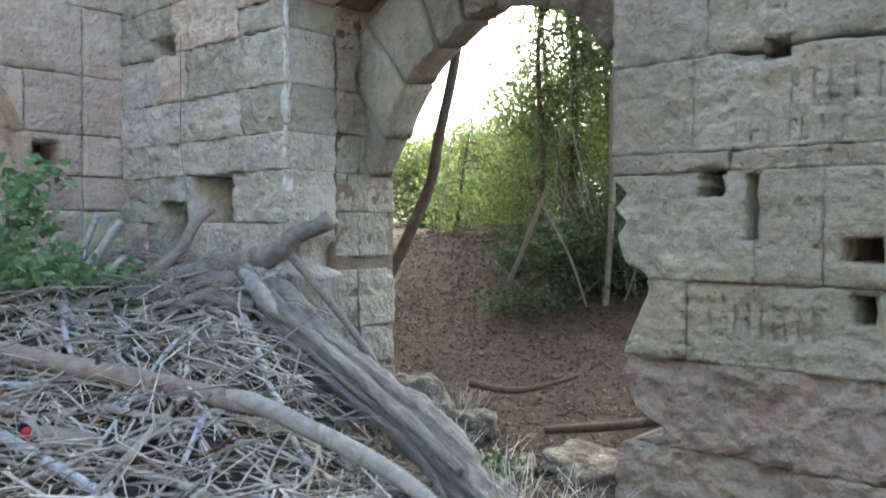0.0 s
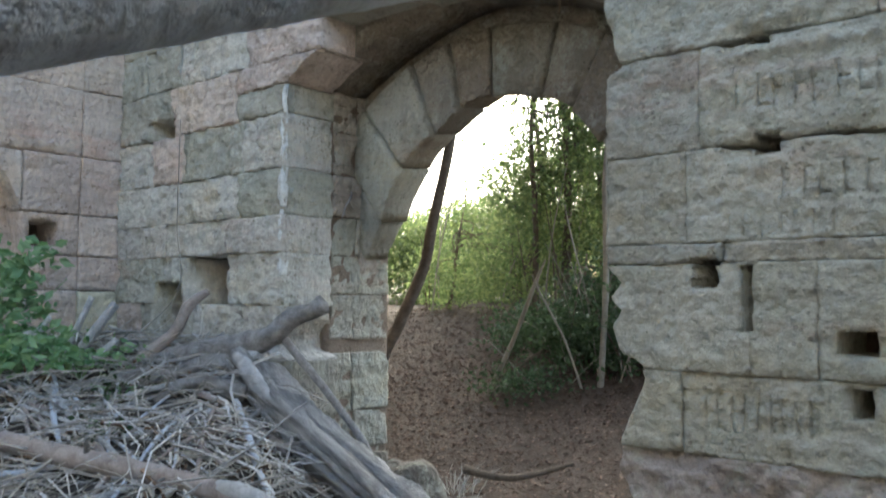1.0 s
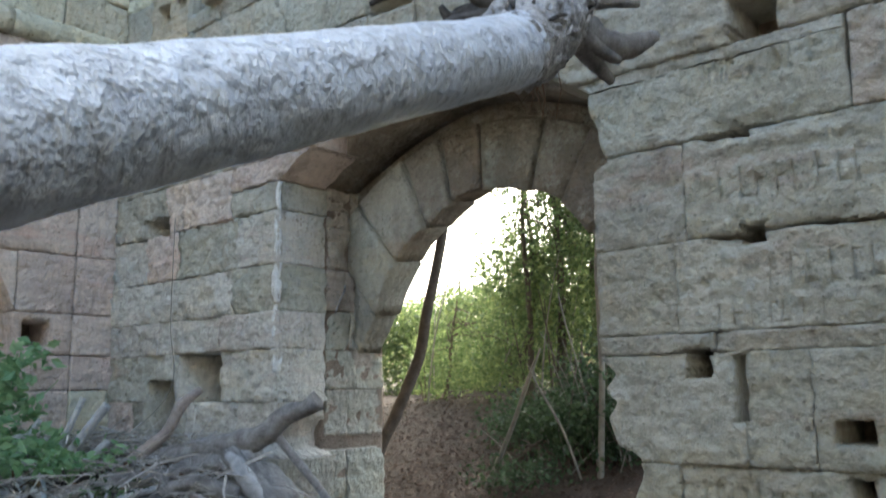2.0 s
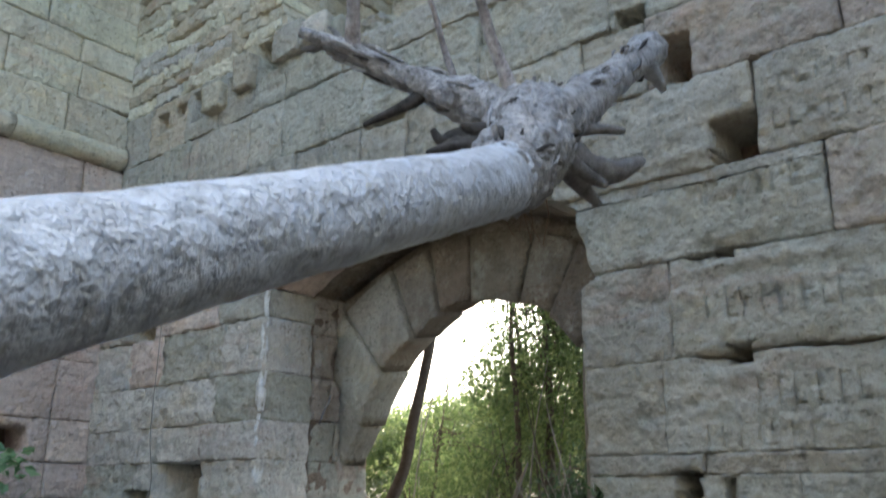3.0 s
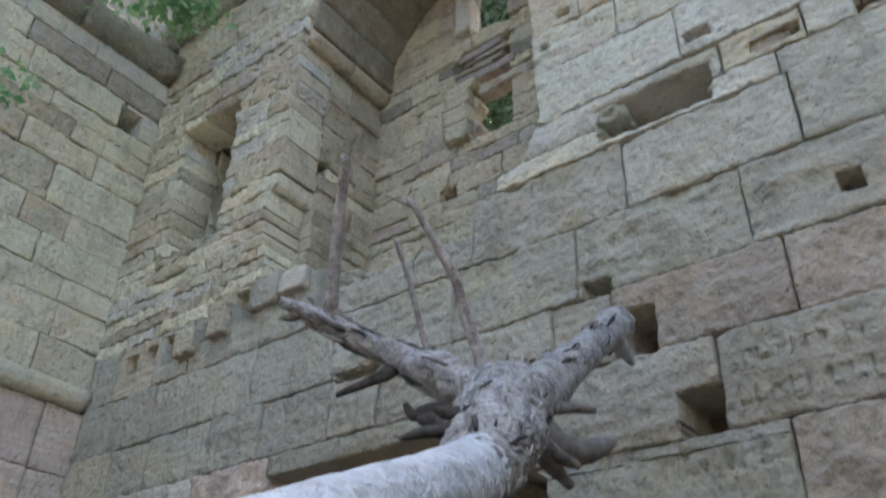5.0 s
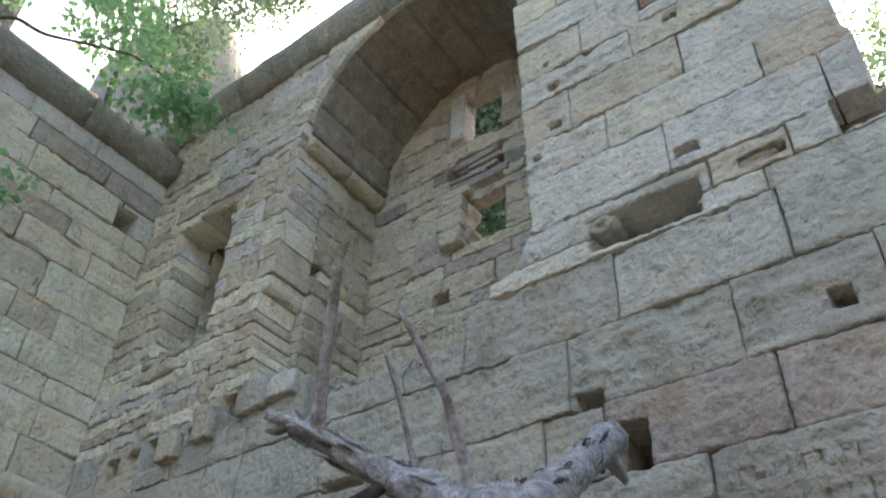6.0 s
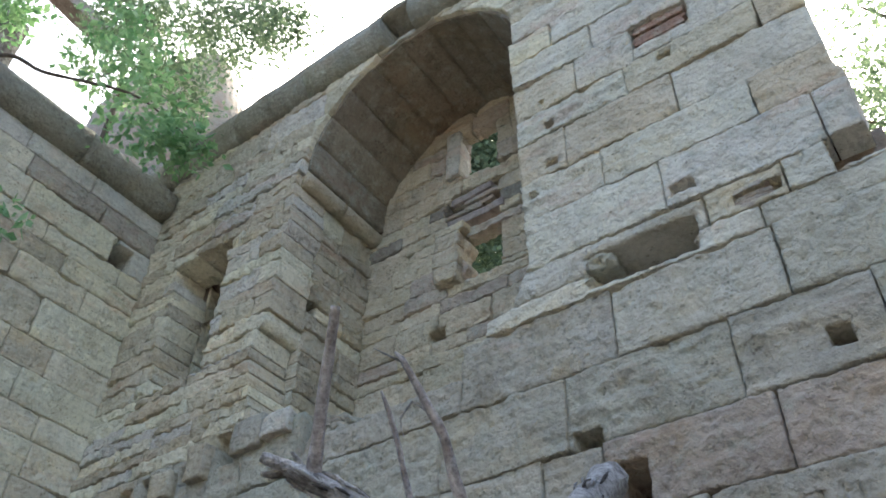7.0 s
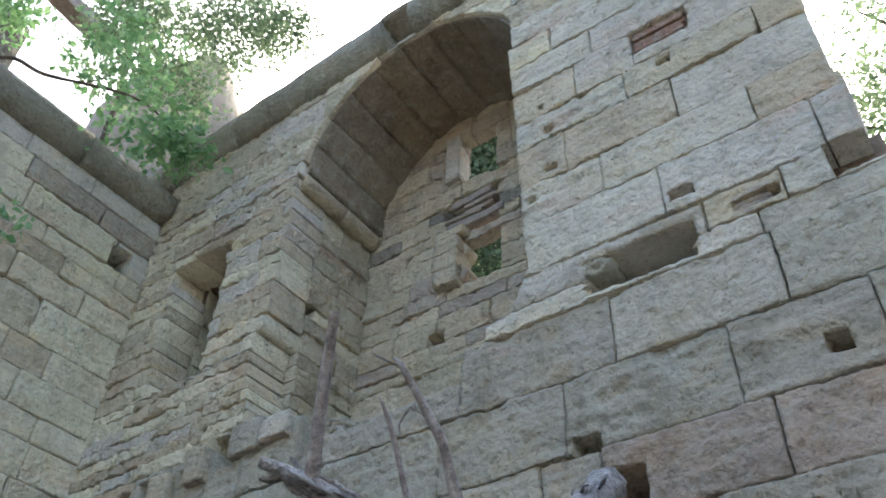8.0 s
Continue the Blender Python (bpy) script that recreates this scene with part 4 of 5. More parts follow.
limb(dead_tree, "branch", [(-1.38, 1.76, 2.49), (-1.405, 1.71, 2.64), (-1.405, 1.66, 2.745), (-1.403, 1.60, 2.835), (-1.402, 1.56, 2.88)], [0.014, 0.011, 0.010, 0.009, 0.003], STICKWOOD, "", 8, 0.2)
limb(dead_tree, "twig", [(-1.27, 1.495, 2.895), (-1.305, 1.455, 2.915), (-1.335, 1.435, 2.935)], [0.004, 0.003, 0.001], GREYWOOD, "", 6)
limb(dead_tree, "twig", [(-1.24, 1.60, 2.76), (-1.29, 1.57, 2.81), (-1.32, 1.56, 2.76), (-1.31, 1.57, 2.70)], [0.004, 0.003, 0.003, 0.001], GREYWOOD, "", 6)
for pts, radii in (
    ([(-1.14, 1.88, 2.37), (-1.09, 2.0, 2.40), (-1.046, 2.104, 2.418)], [0.03, 0.016, 0.010]),
    ([(-1.16, 1.82, 2.33), (-1.123, 1.92, 2.30), (-1.109, 2.03, 2.285), (-1.07, 2.13, 2.31), (-1.04, 2.197, 2.355)], [0.06, 0.045, 0.042, 0.034, 0.014]),
    ([(-1.12, 1.80, 2.26), (-1.116, 1.92, 2.235), (-1.115, 2.05, 2.19)], [0.045, 0.025, 0.013]),
    ([(-1.11, 1.82, 2.27), (-1.095, 1.93, 2.245), (-1.088, 2.05, 2.243)], [0.04, 0.022, 0.012]),
    ([(-1.16, 1.90, 2.42), (-1.159, 1.93, 2.49), (-1.165, 1.912, 2.545)], [0.025, 0.014, 0.006]),
    ([(-1.19, 1.80, 2.42), (-1.18, 1.81, 2.48), (-1.165, 1.82, 2.52)], [0.022, 0.012, 0.004]),
    ([(-1.21, 1.76, 2.33), (-1.294, 1.734, 2.338), (-1.37, 1.728, 2.36), (-1.41, 1.70, 2.352), (-1.425, 1.68, 2.385)], [0.055, 0.035, 0.022, 0.016, 0.008]),
    ([(-1.20, 1.70, 2.28), (-1.30, 1.68, 2.30), (-1.38, 1.69, 2.33)], [0.05, 0.03, 0.010]),
    ([(-1.47, 1.70, 2.54), (-1.50, 1.685, 2.50), (-1.547, 1.653, 2.473), (-1.657, 1.635, 2.45)], [0.03, 0.022, 0.016, 0.008]),
    ([(-1.655, 1.56, 2.667), (-1.70, 1.54, 2.74), (-1.72, 1.53, 2.76)], [0.014, 0.008, 0.003]),
    ([(-1.70, 1.51, 2.70), (-1.75, 1.50, 2.68), (-1.79, 1.49, 2.69)], [0.02, 0.014, 0.006]),
    ([(-1.00, 1.48, 2.16), (-1.05, 1.40, 2.135), (-1.075, 1.33, 2.115), (-1.085, 1.27, 2.085)], [0.03, 0.022, 0.014, 0.005]),
    ([(-1.02, 1.50, 2.20), (-1.07, 1.44, 2.19), (-1.10, 1.40, 2.20)], [0.03, 0.02, 0.006]),
):
    limb(dead_tree, "root_stub", pts, radii, DARKBARK if pts[0][1] < 1.8 and radii[0] > 0.025 else GREYWOOD, "", 10, 0.35, 22, 0.012)
root_lines = (([(-0.91, 1.30, 1.99), (-0.99, 1.47, 2.11), (-1.08, 1.64, 2.235), (-1.15, 1.80, 2.35)], [0.076, 0.098, 0.118, 0.112], 70), ([(-1.14, 1.76, 2.33), (-1.31, 1.755, 2.45), (-1.498, 1.697, 2.564), (-1.70, 1.52, 2.69)], [0.085, 0.066, 0.045, 0.026], 34), ([(-1.14, 1.82, 2.35), (-1.198, 2.35, 2.744), (-1.25, 2.74, 3.04)], [0.085, 0.060, 0.074], 34))
for line, radii, count in root_lines:
    line = [Vector(p) for p in line]
    for k in range(count):
        seg = rnd.randrange(len(line) - 1)
        a, b = line[seg], line[seg + 1]
        axis = (b - a).normalized()
        side = axis.orthogonal().normalized()
        out = Matrix.Rotation(rnd.uniform(0, 6.28), 3, axis) @ side
        f0 = rnd.uniform(0.0, 0.75)
        f1 = min(1.05, f0 + rnd.uniform(0.05, 0.13) / (b - a).length)
        r0, r1 = radii[seg] * (1 - f0) + radii[seg + 1] * f0, radii[seg] * (1 - f1) + radii[seg + 1] * f1
        p, q = a.lerp(b, f0) + out * r0 * 0.98, a.lerp(b, f1) + (Matrix.Rotation(rnd.uniform(-0.3, 0.3), 3, axis) @ out) * r1 * rnd.uniform(0.96, 1.14)
        w = rnd.uniform(0.004, 0.010)
        under(part("bark_strip", tube([p, p.lerp(q, 0.5) + out * 0.006, q], [w * 0.5, w, w * 0.3], 6, 0.3, 30, 0.015), rnd.choice((DARKBARK, GREYWOOD, PALEWOOD, ROOTWOOD)), None), dead_tree)
for k in range(8):
    a = Vector((-1.0 + rnd.uniform(-0.08, 0.06), 1.50 + rnd.uniform(-0.08, 0.16), 2.05 + rnd.uniform(-0.02, 0.03)))
    L = rnd.uniform(0.05, 0.14)
    part("rootlet", tube( [a, a + Vector((rnd.uniform(-0.02, 0.02), rnd.uniform(-0.01, 0.02), -L * 0.5)), a + Vector((rnd.uniform(-0.03, 0.03), rnd.uniform(-0.02, 0.03), -L))], [0.0015, 0.0012, 0.0008], 5), BARKBITS, crown)
for k in range(26):
    a = Vector((-1.17 + rnd.uniform(-0.10, 0.08), 1.78 + rnd.uniform(-0.08, 0.10), 2.40))
    d = Vector((rnd.uniform(-0.6, 0.4), rnd.uniform(-0.3, 0.3), 0.8)) * rnd.uniform(0.05, 0.14)
    part("rootlet", tube( [a, a + d * 0.6, a + d + Vector((0.01, 0, 0.01))], [0.0035, 0.002, 0.001], 5), TWIGS, crown)

# ---- heap of flood wood ----
heap = sheet("debris_heap", -6.06, -1.2, -1.6, 3.19, 120, 120, lambda x, y: max(pile_z(x, y), -0.08), PILEDIRT)
tagged(heap, "heap of grey driftwood, straw and flood debris in the wall corner", "debris", kind="stuff")


def sticks(name, n, lo, hi, r0, r1, mat, label, lift=0.03, tilt=0.35, near_only=False):
    V, F = [], []
    got = 0
    while got < n:
        x, y = rnd.uniform(-5.9, -1.5), rnd.uniform(0.2, 3.1)
        d, side = depth_of(x, y), 0.7476 * x + 0.664 * y
        if d < 2.2 or side > 0.25 + rnd.uniform(-0.5, 0.1) or (d > 4.2 and side > -0.7):
            continue
        got += 1
        L = rnd.uniform(lo, hi) * rnd.uniform(0.5, 1.0)
        r = rnd.uniform(r0, r1)
        yaw = rnd.gauss(-0.3, 0.9)
        p = Vector((x, y, pile_z(x, y) + rnd.uniform(0.0, lift)))
        dr = Vector((math.cos(yaw), math.sin(yaw), rnd.gauss(0.0, tilt)))
        sag = Vector((rnd.gauss(0, 0.12), rnd.gauss(0, 0.12), rnd.gauss(0.03, 0.08))) * L
        side_v = dr.cross(Z).normalized()
        up = side_v.cross(dr).normalized()
        base = len(V)
        for k in range(4):
            f = k / 3
            c = p + dr * L * (f - 0.5) + sag * (1 - (2 * f - 1) ** 2)
            c.z = max(c.z, pile_z(c.x, c.y) - 0.01)
            rr = r * (1 - 0.5 * f)
            for a in (0.3, 2.4, 4.5):
                V.append(c + (side_v * math.cos(a) + up * math.sin(a)) * rr)
        for k in range(3):
            for s in range(3):
                a, b = base + k * 3 + s, base + k * 3 + (s + 1) % 3
                F.append((a, b, b + 3, a + 3))
        F.append((base + 2, base + 1, base))
        F.append((base + 9, base + 10, base + 11))
    return tagged(mesh_ob(name, V, F, mat, None, "", False), label, "debris", kind="stuff")


sticks("dry_straw", 2600, 0.10, 0.6, 0.0015, 0.0045, STRAW, "loose pale straw and reed stems over the debris heap", 0.07)
sticks("grey_twigs", 1700, 0.15, 0.9, 0.003, 0.011, TWIGS, "weathered grey twigs tangled on the debris heap", 0.07, 0.25)
sticks("bark_scraps", 500, 0.05, 0.25, 0.006, 0.014, BARKBITS, "brown bark scraps among the driftwood", 0.04)


def drift(label, pts, radii, mat=GREYWOOD, name="driftwood_branch", segs=10, rough=0.18, freq=10.0, group="driftwood"):
    e = empty(name, pts[0], label, "driftwood", group)
    under(part("wood", tube(pts, radii, segs, rough, freq, 0.03), mat, None), e)
    return e


log = empty("driftwood_log", (-2.99, 3.0, 0.2), "large split grey driftwood log with forked roots on the heap", "driftwood", "driftwood")
limb(log, "log_body", [(-4.1, 2.97, 0.94), (-3.85, 2.98, 0.80), (-3.6, 2.99, 0.62), (-3.0, 2.98, 0.38), (-2.5, 2.88, 0.22), (-2.05, 2.78, 0.04)], [0.08, 0.115, 0.13, 0.13, 0.115, 0.09], LOGWOOD, "", 34, 0.32, 8.0, 0.02)
limb(log, "splinter_ridge", [(-4.05, 2.88, 1.0), (-3.7, 2.86, 0.80), (-3.2, 2.86, 0.56), (-2.7, 2.80, 0.38), (-2.3, 2.74, 0.22)], [0.055, 0.05, 0.045, 0.04, 0.02], LOGWOOD, "pale split ridge along the log", 16, 0.4, 6.0)
for dy, dz, r in ((-0.13, 0.06, 0.026), (-0.09, -0.05, 0.030), (-0.02, 0.12, 0.026), (-0.14, 0.0, 0.020)):
    limb(log, "splinter_ridge", [(-4.0 + rnd.uniform(-0.1, 0.1), 2.95 + dy, 0.88 + dz), (-3.62, 2.97 + dy, 0.65 + dz * 0.9), (-3.1, 2.97 + dy, 0.42 + dz), (-2.6, 2.90 + dy * 0.9, 0.26 + dz * 0.8), (-2.15 + rnd.uniform(-0.2, 0.05), 2.80 + dy * 0.7, 0.09 + dz * 0.6)], [r * 0.5, r, r * 1.1, r, r * 0.4], LOGWOOD, "", 12, 0.5, 9.0)
limb(log, "bare_patch", [(-4.02, 2.84, 1.0), (-3.88, 2.83, 0.93), (-3.74, 2.83, 0.83), (-3.62, 2.83, 0.75)], [0.02, 0.045, 0.04, 0.012], PALEWOOD, "pale bare wood at the fork", 14, 0.4, 12.0)
limb(log, "root", [(-3.55, 3.08, 1.29), (-3.62, 3.06, 1.25), (-3.76, 3.03, 1.21), (-3.93, 2.98, 1.09), (-4.23, 2.86, 1.02), (-4.6, 2.69, 0.96)], [0.055, 0.045, 0.055, 0.07, 0.075, 0.05], GREYWOOD, "", 12, 0.28)
limb(log, "root", [(-4.0, 2.93, 0.93), (-4.2, 2.78, 0.95), (-4.27, 2.6, 0.88), (-4.44, 2.43, 0.86), (-4.53, 2.21, 0.82), (-4.59, 2.02, 0.74)], [0.06, 0.05, 0.045, 0.05, 0.04, 0.03], GREYWOOD, "", 11, 0.3)
limb(log, "root", [(-3.85, 2.8, 0.80), (-4.05, 2.62, 0.87), (-4.14, 2.43, 0.76)], [0.05, 0.04, 0.035], GREYWOOD, "", 10, 0.3)
limb(log, "root", [(-4.34, 2.87, 1.36), (-4.42, 2.79, 1.27), (-4.48, 2.74, 1.12), (-4.6, 2.62, 0.97), (-4.68, 2.48, 0.86)], [0.02, 0.035, 0.032, 0.04, 0.035], BROWNWOOD, "broken upright root stub", 10, 0.25)
limb(log, "root", [(-4.45, 2.85, 1.0), (-4.1, 2.95, 1.02), (-3.95, 2.95, 0.95)], [0.05, 0.07, 0.07], PALEWOOD, "", 10, 0.3)
long_branch = drift("long bleached branch lying across the debris heap", [(-4.9, 1.4, 0.71), (-4.28, 1.63, 0.655), (-3.82, 1.82, 0.60), (-3.38, 2.0, 0.555), (-3.05, 2.13, 0.51), (-2.9, 2.17, 0.49)], [0.045, 0.046, 0.048, 0.046, 0.046, 0.03], BROWNWOOD, segs=16, rough=0.2)
limb(long_branch, "bare_wood", [(-3.12, 2.10, 0.53), (-2.95, 2.15, 0.515), (-2.68, 2.26, 0.415), (-2.32, 2.32, 0.315), (-1.98, 2.35, 0.175)], [0.02, 0.042, 0.038, 0.035, 0.03], PALEWOOD, "barkless silver end of the branch", 16, 0.14, 10.0)
limb(long_branch, "side_stub", [(-3.72, 1.86, 0.60), (-3.68, 1.84, 0.66), (-3.63, 1.81, 0.70)], [0.02, 0.014, 0.006], GREYWOOD, "", 8)
drift("pale straight branch at the foot of the heap", [(-4.2, 1.3, 0.5), (-3.62, 1.4, 0.40), (-3.32, 1.45, 0.34), (-2.98, 1.51, 0.27), (-2.6, 1.58, 0.15)], [0.026, 0.026, 0.024, 0.022, 0.018], SILVER)
drift("thin grey branch leaning against the gate pier", [(-3.85, 3.02, 1.12), (-3.58, 3.1, 0.85), (-3.28, 3.14, 0.57), (-3.1, 3.1, 0.40)], [0.028, 0.022, 0.02, 0.012])
for a, b, r in (((-4.80, 2.39, 1.32), (-4.95, 2.25, 0.85), 0.022), ((-4.69, 2.48, 1.28), (-4.95, 2.28, 0.84), 0.032), ((-4.98, 2.23, 1.2), (-5.15, 2.08, 0.86), 0.018), ((-4.68, 2.49, 1.07), (-4.85, 2.35, 0.86), 0.026), ((-5.0, 2.2, 1.13), (-5.4, 1.9, 0.95), 0.018)):
    a, b = Vector(a), Vector(b)
    drift("short broken stick poking out of the heap", [a, a.lerp(b, 0.5) + Vector((0.01, 0, 0.01)), b], [r * 0.8, r, r], PALEWOOD, "driftwood_stick")
for k in range(64):
    d = rnd.uniform(2.6, 4.6)
    s = rnd.uniform(-2.2, -0.75 if d > 3.6 else -0.2)
    x, y = -0.03 - 0.664 * d + 0.7476 * s, 0.066 + 0.747 * d + 0.664 * s
    if y > 2.9 or x < -5.8:
        continue
    yaw, L, r = rnd.gauss(-0.2, 0.9), rnd.uniform(0.35, 1.2), rnd.uniform(0.007, 0.02)
    dv = Vector((math.cos(yaw), math.sin(yaw), 0)) * L / 2
    pts = []
    for f in (-1, -0.4, 0.3, 1):
        q = Vector((x, y, 0)) + dv * f
        q += Vector((rnd.gauss(0, 0.02), rnd.gauss(0, 0.02), 0))
        q.y = min(q.y, 3.1)
        q.z = pile_z(q.x, q.y) + 0.015 + rnd.uniform(0, 0.03)
        pts.append(q)
    drift("grey driftwood stick lying on the heap", pts, [r, r, r * 0.9, r * 0.6], rnd.choice([GREYWOOD, PALEWOOD, BROWNWOOD, PALEWOOD, SILVER]), "driftwood_stick", 7)
drift("curved yellow reed stalk on the heap", [(-3.64, 1.41, 0.40), (-3.80, 1.67, 0.55), (-3.90, 1.95, 0.66), (-3.91, 2.2, 0.69)], [0.006, 0.006, 0.005, 0.004], STRAW, "reed_stalk", 6, 0.05)
drift("thin bent twig arching over the heap", [(-4.0, 2.55, 0.75), (-4.15, 2.5, 1.0), (-4.0, 2.62, 1.08), (-3.85, 2.7, 1.02)], [0.006, 0.006, 0.005, 0.003], GREYWOOD, "bent_twig", 6, 0.1)
drift("thin bare vine hanging down the wall", [(-5.16, 3.15, 2.55), (-5.15, 3.14, 1.83), (-5.06, 3.10, 1.35), (-5.02, 2.65, 0.98)], [0.003, 0.004, 0.004, 0.004], PALEPOLE, "vine", 6, 0.1)
drift("thin root growing out of the gate reveal", [(GL + 0.01, 3.75, 2.02), (-4.02, 3.7, 1.98), (-4.03, 3.66, 1.90), (-4.05, 3.65, 1.83)], [0.008, 0.009, 0.008, 0.005], GREYWOOD, "wall_root", 6, 0.2)

bottle = empty("plastic_bottle", (-3.50, 1.50, 0.36), "dull grey plastic bottle with a red cap among the debris", "bottle")
bm = tube([(-3.30, 1.66, 0.36), (-3.36, 1.61, 0.37), (-3.44, 1.55, 0.385), (-3.50, 1.51, 0.395), (-3.53, 1.49, 0.40)], [0.045, 0.05, 0.05, 0.045, 0.02], 18, 0.02, 6, 0.02)
under(part("body", bm, GREYPLASTIC, None), bottle)
under(part("cap", tube([(-3.525, 1.490, 0.40), (-3.545, 1.476, 0.403), (-3.556, 1.468, 0.405)], [0.030, 0.031, 0.026], 18, 0.0, 6, 0.01), RED, None, "round red screw cap"), bottle)


# ---- loose stones by the gate ----
def boulder(at, size, mat, label):
    bm = bmesh.new()
    bmesh.ops.create_icosphere(bm, subdivisions=4, radius=1.0)
    off = Vector((rnd.uniform(-9, 9), rnd.uniform(-9, 9), 0))
    for v in bm.verts:
        c = v.co.copy()
        k = max(abs(c.x), abs(c.y), abs(c.z))
        c = c.lerp(c / k, 0.55) * (0.85 + 0.25 * noise.noise(c * 1.6 + off) + 0.07 * noise.noise(c * 6 + off))
        v.co = Vector((c.x * size[0], c.y * size[1], c.z * size[2]))
    e = part("boulder", bm, mat, None)
    e.location = at
    e.rotation_euler = (rnd.uniform(-0.2, 0.2), rnd.uniform(-0.2, 0.2), rnd.uniform(0, 6))
    return tagged(e, label, "stone", "fallen stones")


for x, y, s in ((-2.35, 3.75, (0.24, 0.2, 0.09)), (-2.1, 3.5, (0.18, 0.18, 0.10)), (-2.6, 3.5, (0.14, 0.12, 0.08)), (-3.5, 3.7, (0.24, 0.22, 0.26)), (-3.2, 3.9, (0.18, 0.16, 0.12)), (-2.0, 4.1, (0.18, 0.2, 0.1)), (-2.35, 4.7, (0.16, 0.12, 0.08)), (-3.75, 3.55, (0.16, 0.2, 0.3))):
    boulder((x, y, ground_z(x, y) + s[2] * 0.45), s, DARKROCK, "rough fallen sandstone block half sunk in the earth")


# ---- leaves, plants, trees ----
def leaves(n_clumps, per, spot, spread, size, droop=0.2, rng=rnd):
    """Small folded leaves in clumps; spot() gives a clump's place."""
    V, F = [], []
    for _ in range(n_clumps):
        c = Vector(spot())
        sp = spread * rng.uniform(0.5, 1.2)
        for _ in range(per):
            p = c + Vector((rng.gauss(0, sp), rng.gauss(0, sp), rng.gauss(0, sp * 0.7)))
            d = Vector((rng.gauss(0, 1), rng.gauss(0, 1), rng.gauss(-droop, 0.6))).normalized()
            w = d.orthogonal().normalized()
            w = (Matrix.Rotation(rng.uniform(0, 6.28), 3, d) @ w)
            nrm = d.cross(w)
            s = size * rng.uniform(0.6, 1.3)
            b = len(V)
            V += [p, p + d * s * 0.45 + w * s * 0.28 + nrm * s * 0.08, p + d * s, p + d * s * 0.45 - w * s * 0.28 + nrm * s * 0.08]
            F += [(b, b + 1, b + 2), (b, b + 2, b + 3)]
    return V, F


def tree(label, base, top, r, crowns, mat, size, limbs=6, n=60, per=28, spread=0.22, bark=BARK, via=None, category="tree", group="trees beyond the wall"):
    base, top = Vector(base), Vector(top)
    e = empty("tree", base, label, category, group)
    mid = Vector(via) if via else base.lerp(top, 0.5) + Vector((rnd.uniform(-0.2, 0.2), rnd.uniform(-0.2, 0.2), 0))
    under(part("trunk", tube([base - Z * 0.1, base.lerp(mid, 0.5) + Vector((0.03, 0.02, 0)), mid, mid.lerp(top, 0.5), top], [r * 1.3, r, r * 0.85, r * 0.6, r * 0.2], 10, 0.15, 6, 0.12), bark, None), e)
    for k in range(limbs):
        c, rad = crowns[k % len(crowns)]
        c = Vector(c)
        start = mid.lerp(top, rnd.uniform(0.0, 0.8))
        end = c + Vector((rnd.uniform(-1, 1) * rad[0], rnd.uniform(-1, 1) * rad[1], rnd.uniform(-0.6, 0.8) * rad[2])) * 0.75
        m = start.lerp(end, 0.5) + Vector((rnd.uniform(-0.2, 0.2), rnd.uniform(-0.2, 0.2), 0.15))
        under(part("limb", tube([start, m, end], [r * 0.4, r * 0.25, r * 0.08], 6, 0.15, 8, 0.12), bark, None), e)

    def spot():
        c, rad = crowns[rnd.randrange(len(crowns))]
        while True:
            q = Vector((rnd.uniform(-1, 1), rnd.uniform(-1, 1), rnd.uniform(-1, 1)))
            if 0.15 < q.length < 1.0 and noise.noise(q * 1.8 + Vector(c)) > -0.25:
                return (c[0] + q.x * rad[0], c[1] + q.y * rad[1], c[2] + q.z * rad[2])
    V, F = leaves(n, per, spot, spread, size)
    under(mesh_ob("crown", V, F, mat, None, "", False), e)
    return e


def g(x, y):
    return (x, y, ground_z(x, y))


# trees beyond the gateway
stem = empty("tree", g(-5.05, 4.7), "slender dark curved tree rising behind the gateway", "tree", "trees beyond the wall")
limb(stem, "trunk", [(-5.05, 4.7, ground_z(-5.05, 4.7) - 0.1), (-4.87, 4.85, 0.85), (-4.77, 4.95, 1.15), (-4.64, 5.08, 1.59), (-4.59, 5.13, 1.96), (-4.57, 5.3, 2.58), (-4.54, 5.48, 3.54), (-4.4, 5.8, 5.2)], [0.065, 0.05, 0.05, 0.046, 0.044, 0.04, 0.036, 0.02], BARK, "", 12, 0.12, 8, 0.05)
V, F = leaves(120, 30, lambda: (-4.4 + rnd.gauss(0, 0.8), 6.4 + rnd.gauss(0, 0.7), 5.9 + rnd.gauss(0, 0.4)), 0.2, 0.07)
under(mesh_ob("crown", V, F, LEAF, None, "", False), stem)
tree("leafy young tree behind the gateway", g(-6.3, 9.8), (-6.2, 10.0, 6.5), 0.04, [((-6.6, 10.0, 2.6), (1.2, 1.0, 1.3)), ((-5.4, 9.6, 4.6), (1.2, 1.0, 1.3))], LEAF, 0.075, 10, 230, 26, 0.22)
tree("leafy tree with thin stems behind the gateway", g(-5.2, 11.2), (-5.3, 11.2, 7.0), 0.045, [((-5.6, 11.2, 3.0), (1.4, 1.2, 1.7)), ((-5.0, 11.0, 5.4), (1.5, 1.2, 1.5))], LEAF, 0.075, 14, 270, 26, 0.22)
tree("tall green tree on the bank", g(-3.6, 10.5), (-3.9, 10.6, 7.5), 0.05, [((-4.3, 10.2, 3.2), (1.3, 1.2, 1.8)), ((-3.9, 10.4, 5.8), (1.8, 1.4, 1.6))], LEAFSUN, 0.08, 14, 280, 24, 0.22)
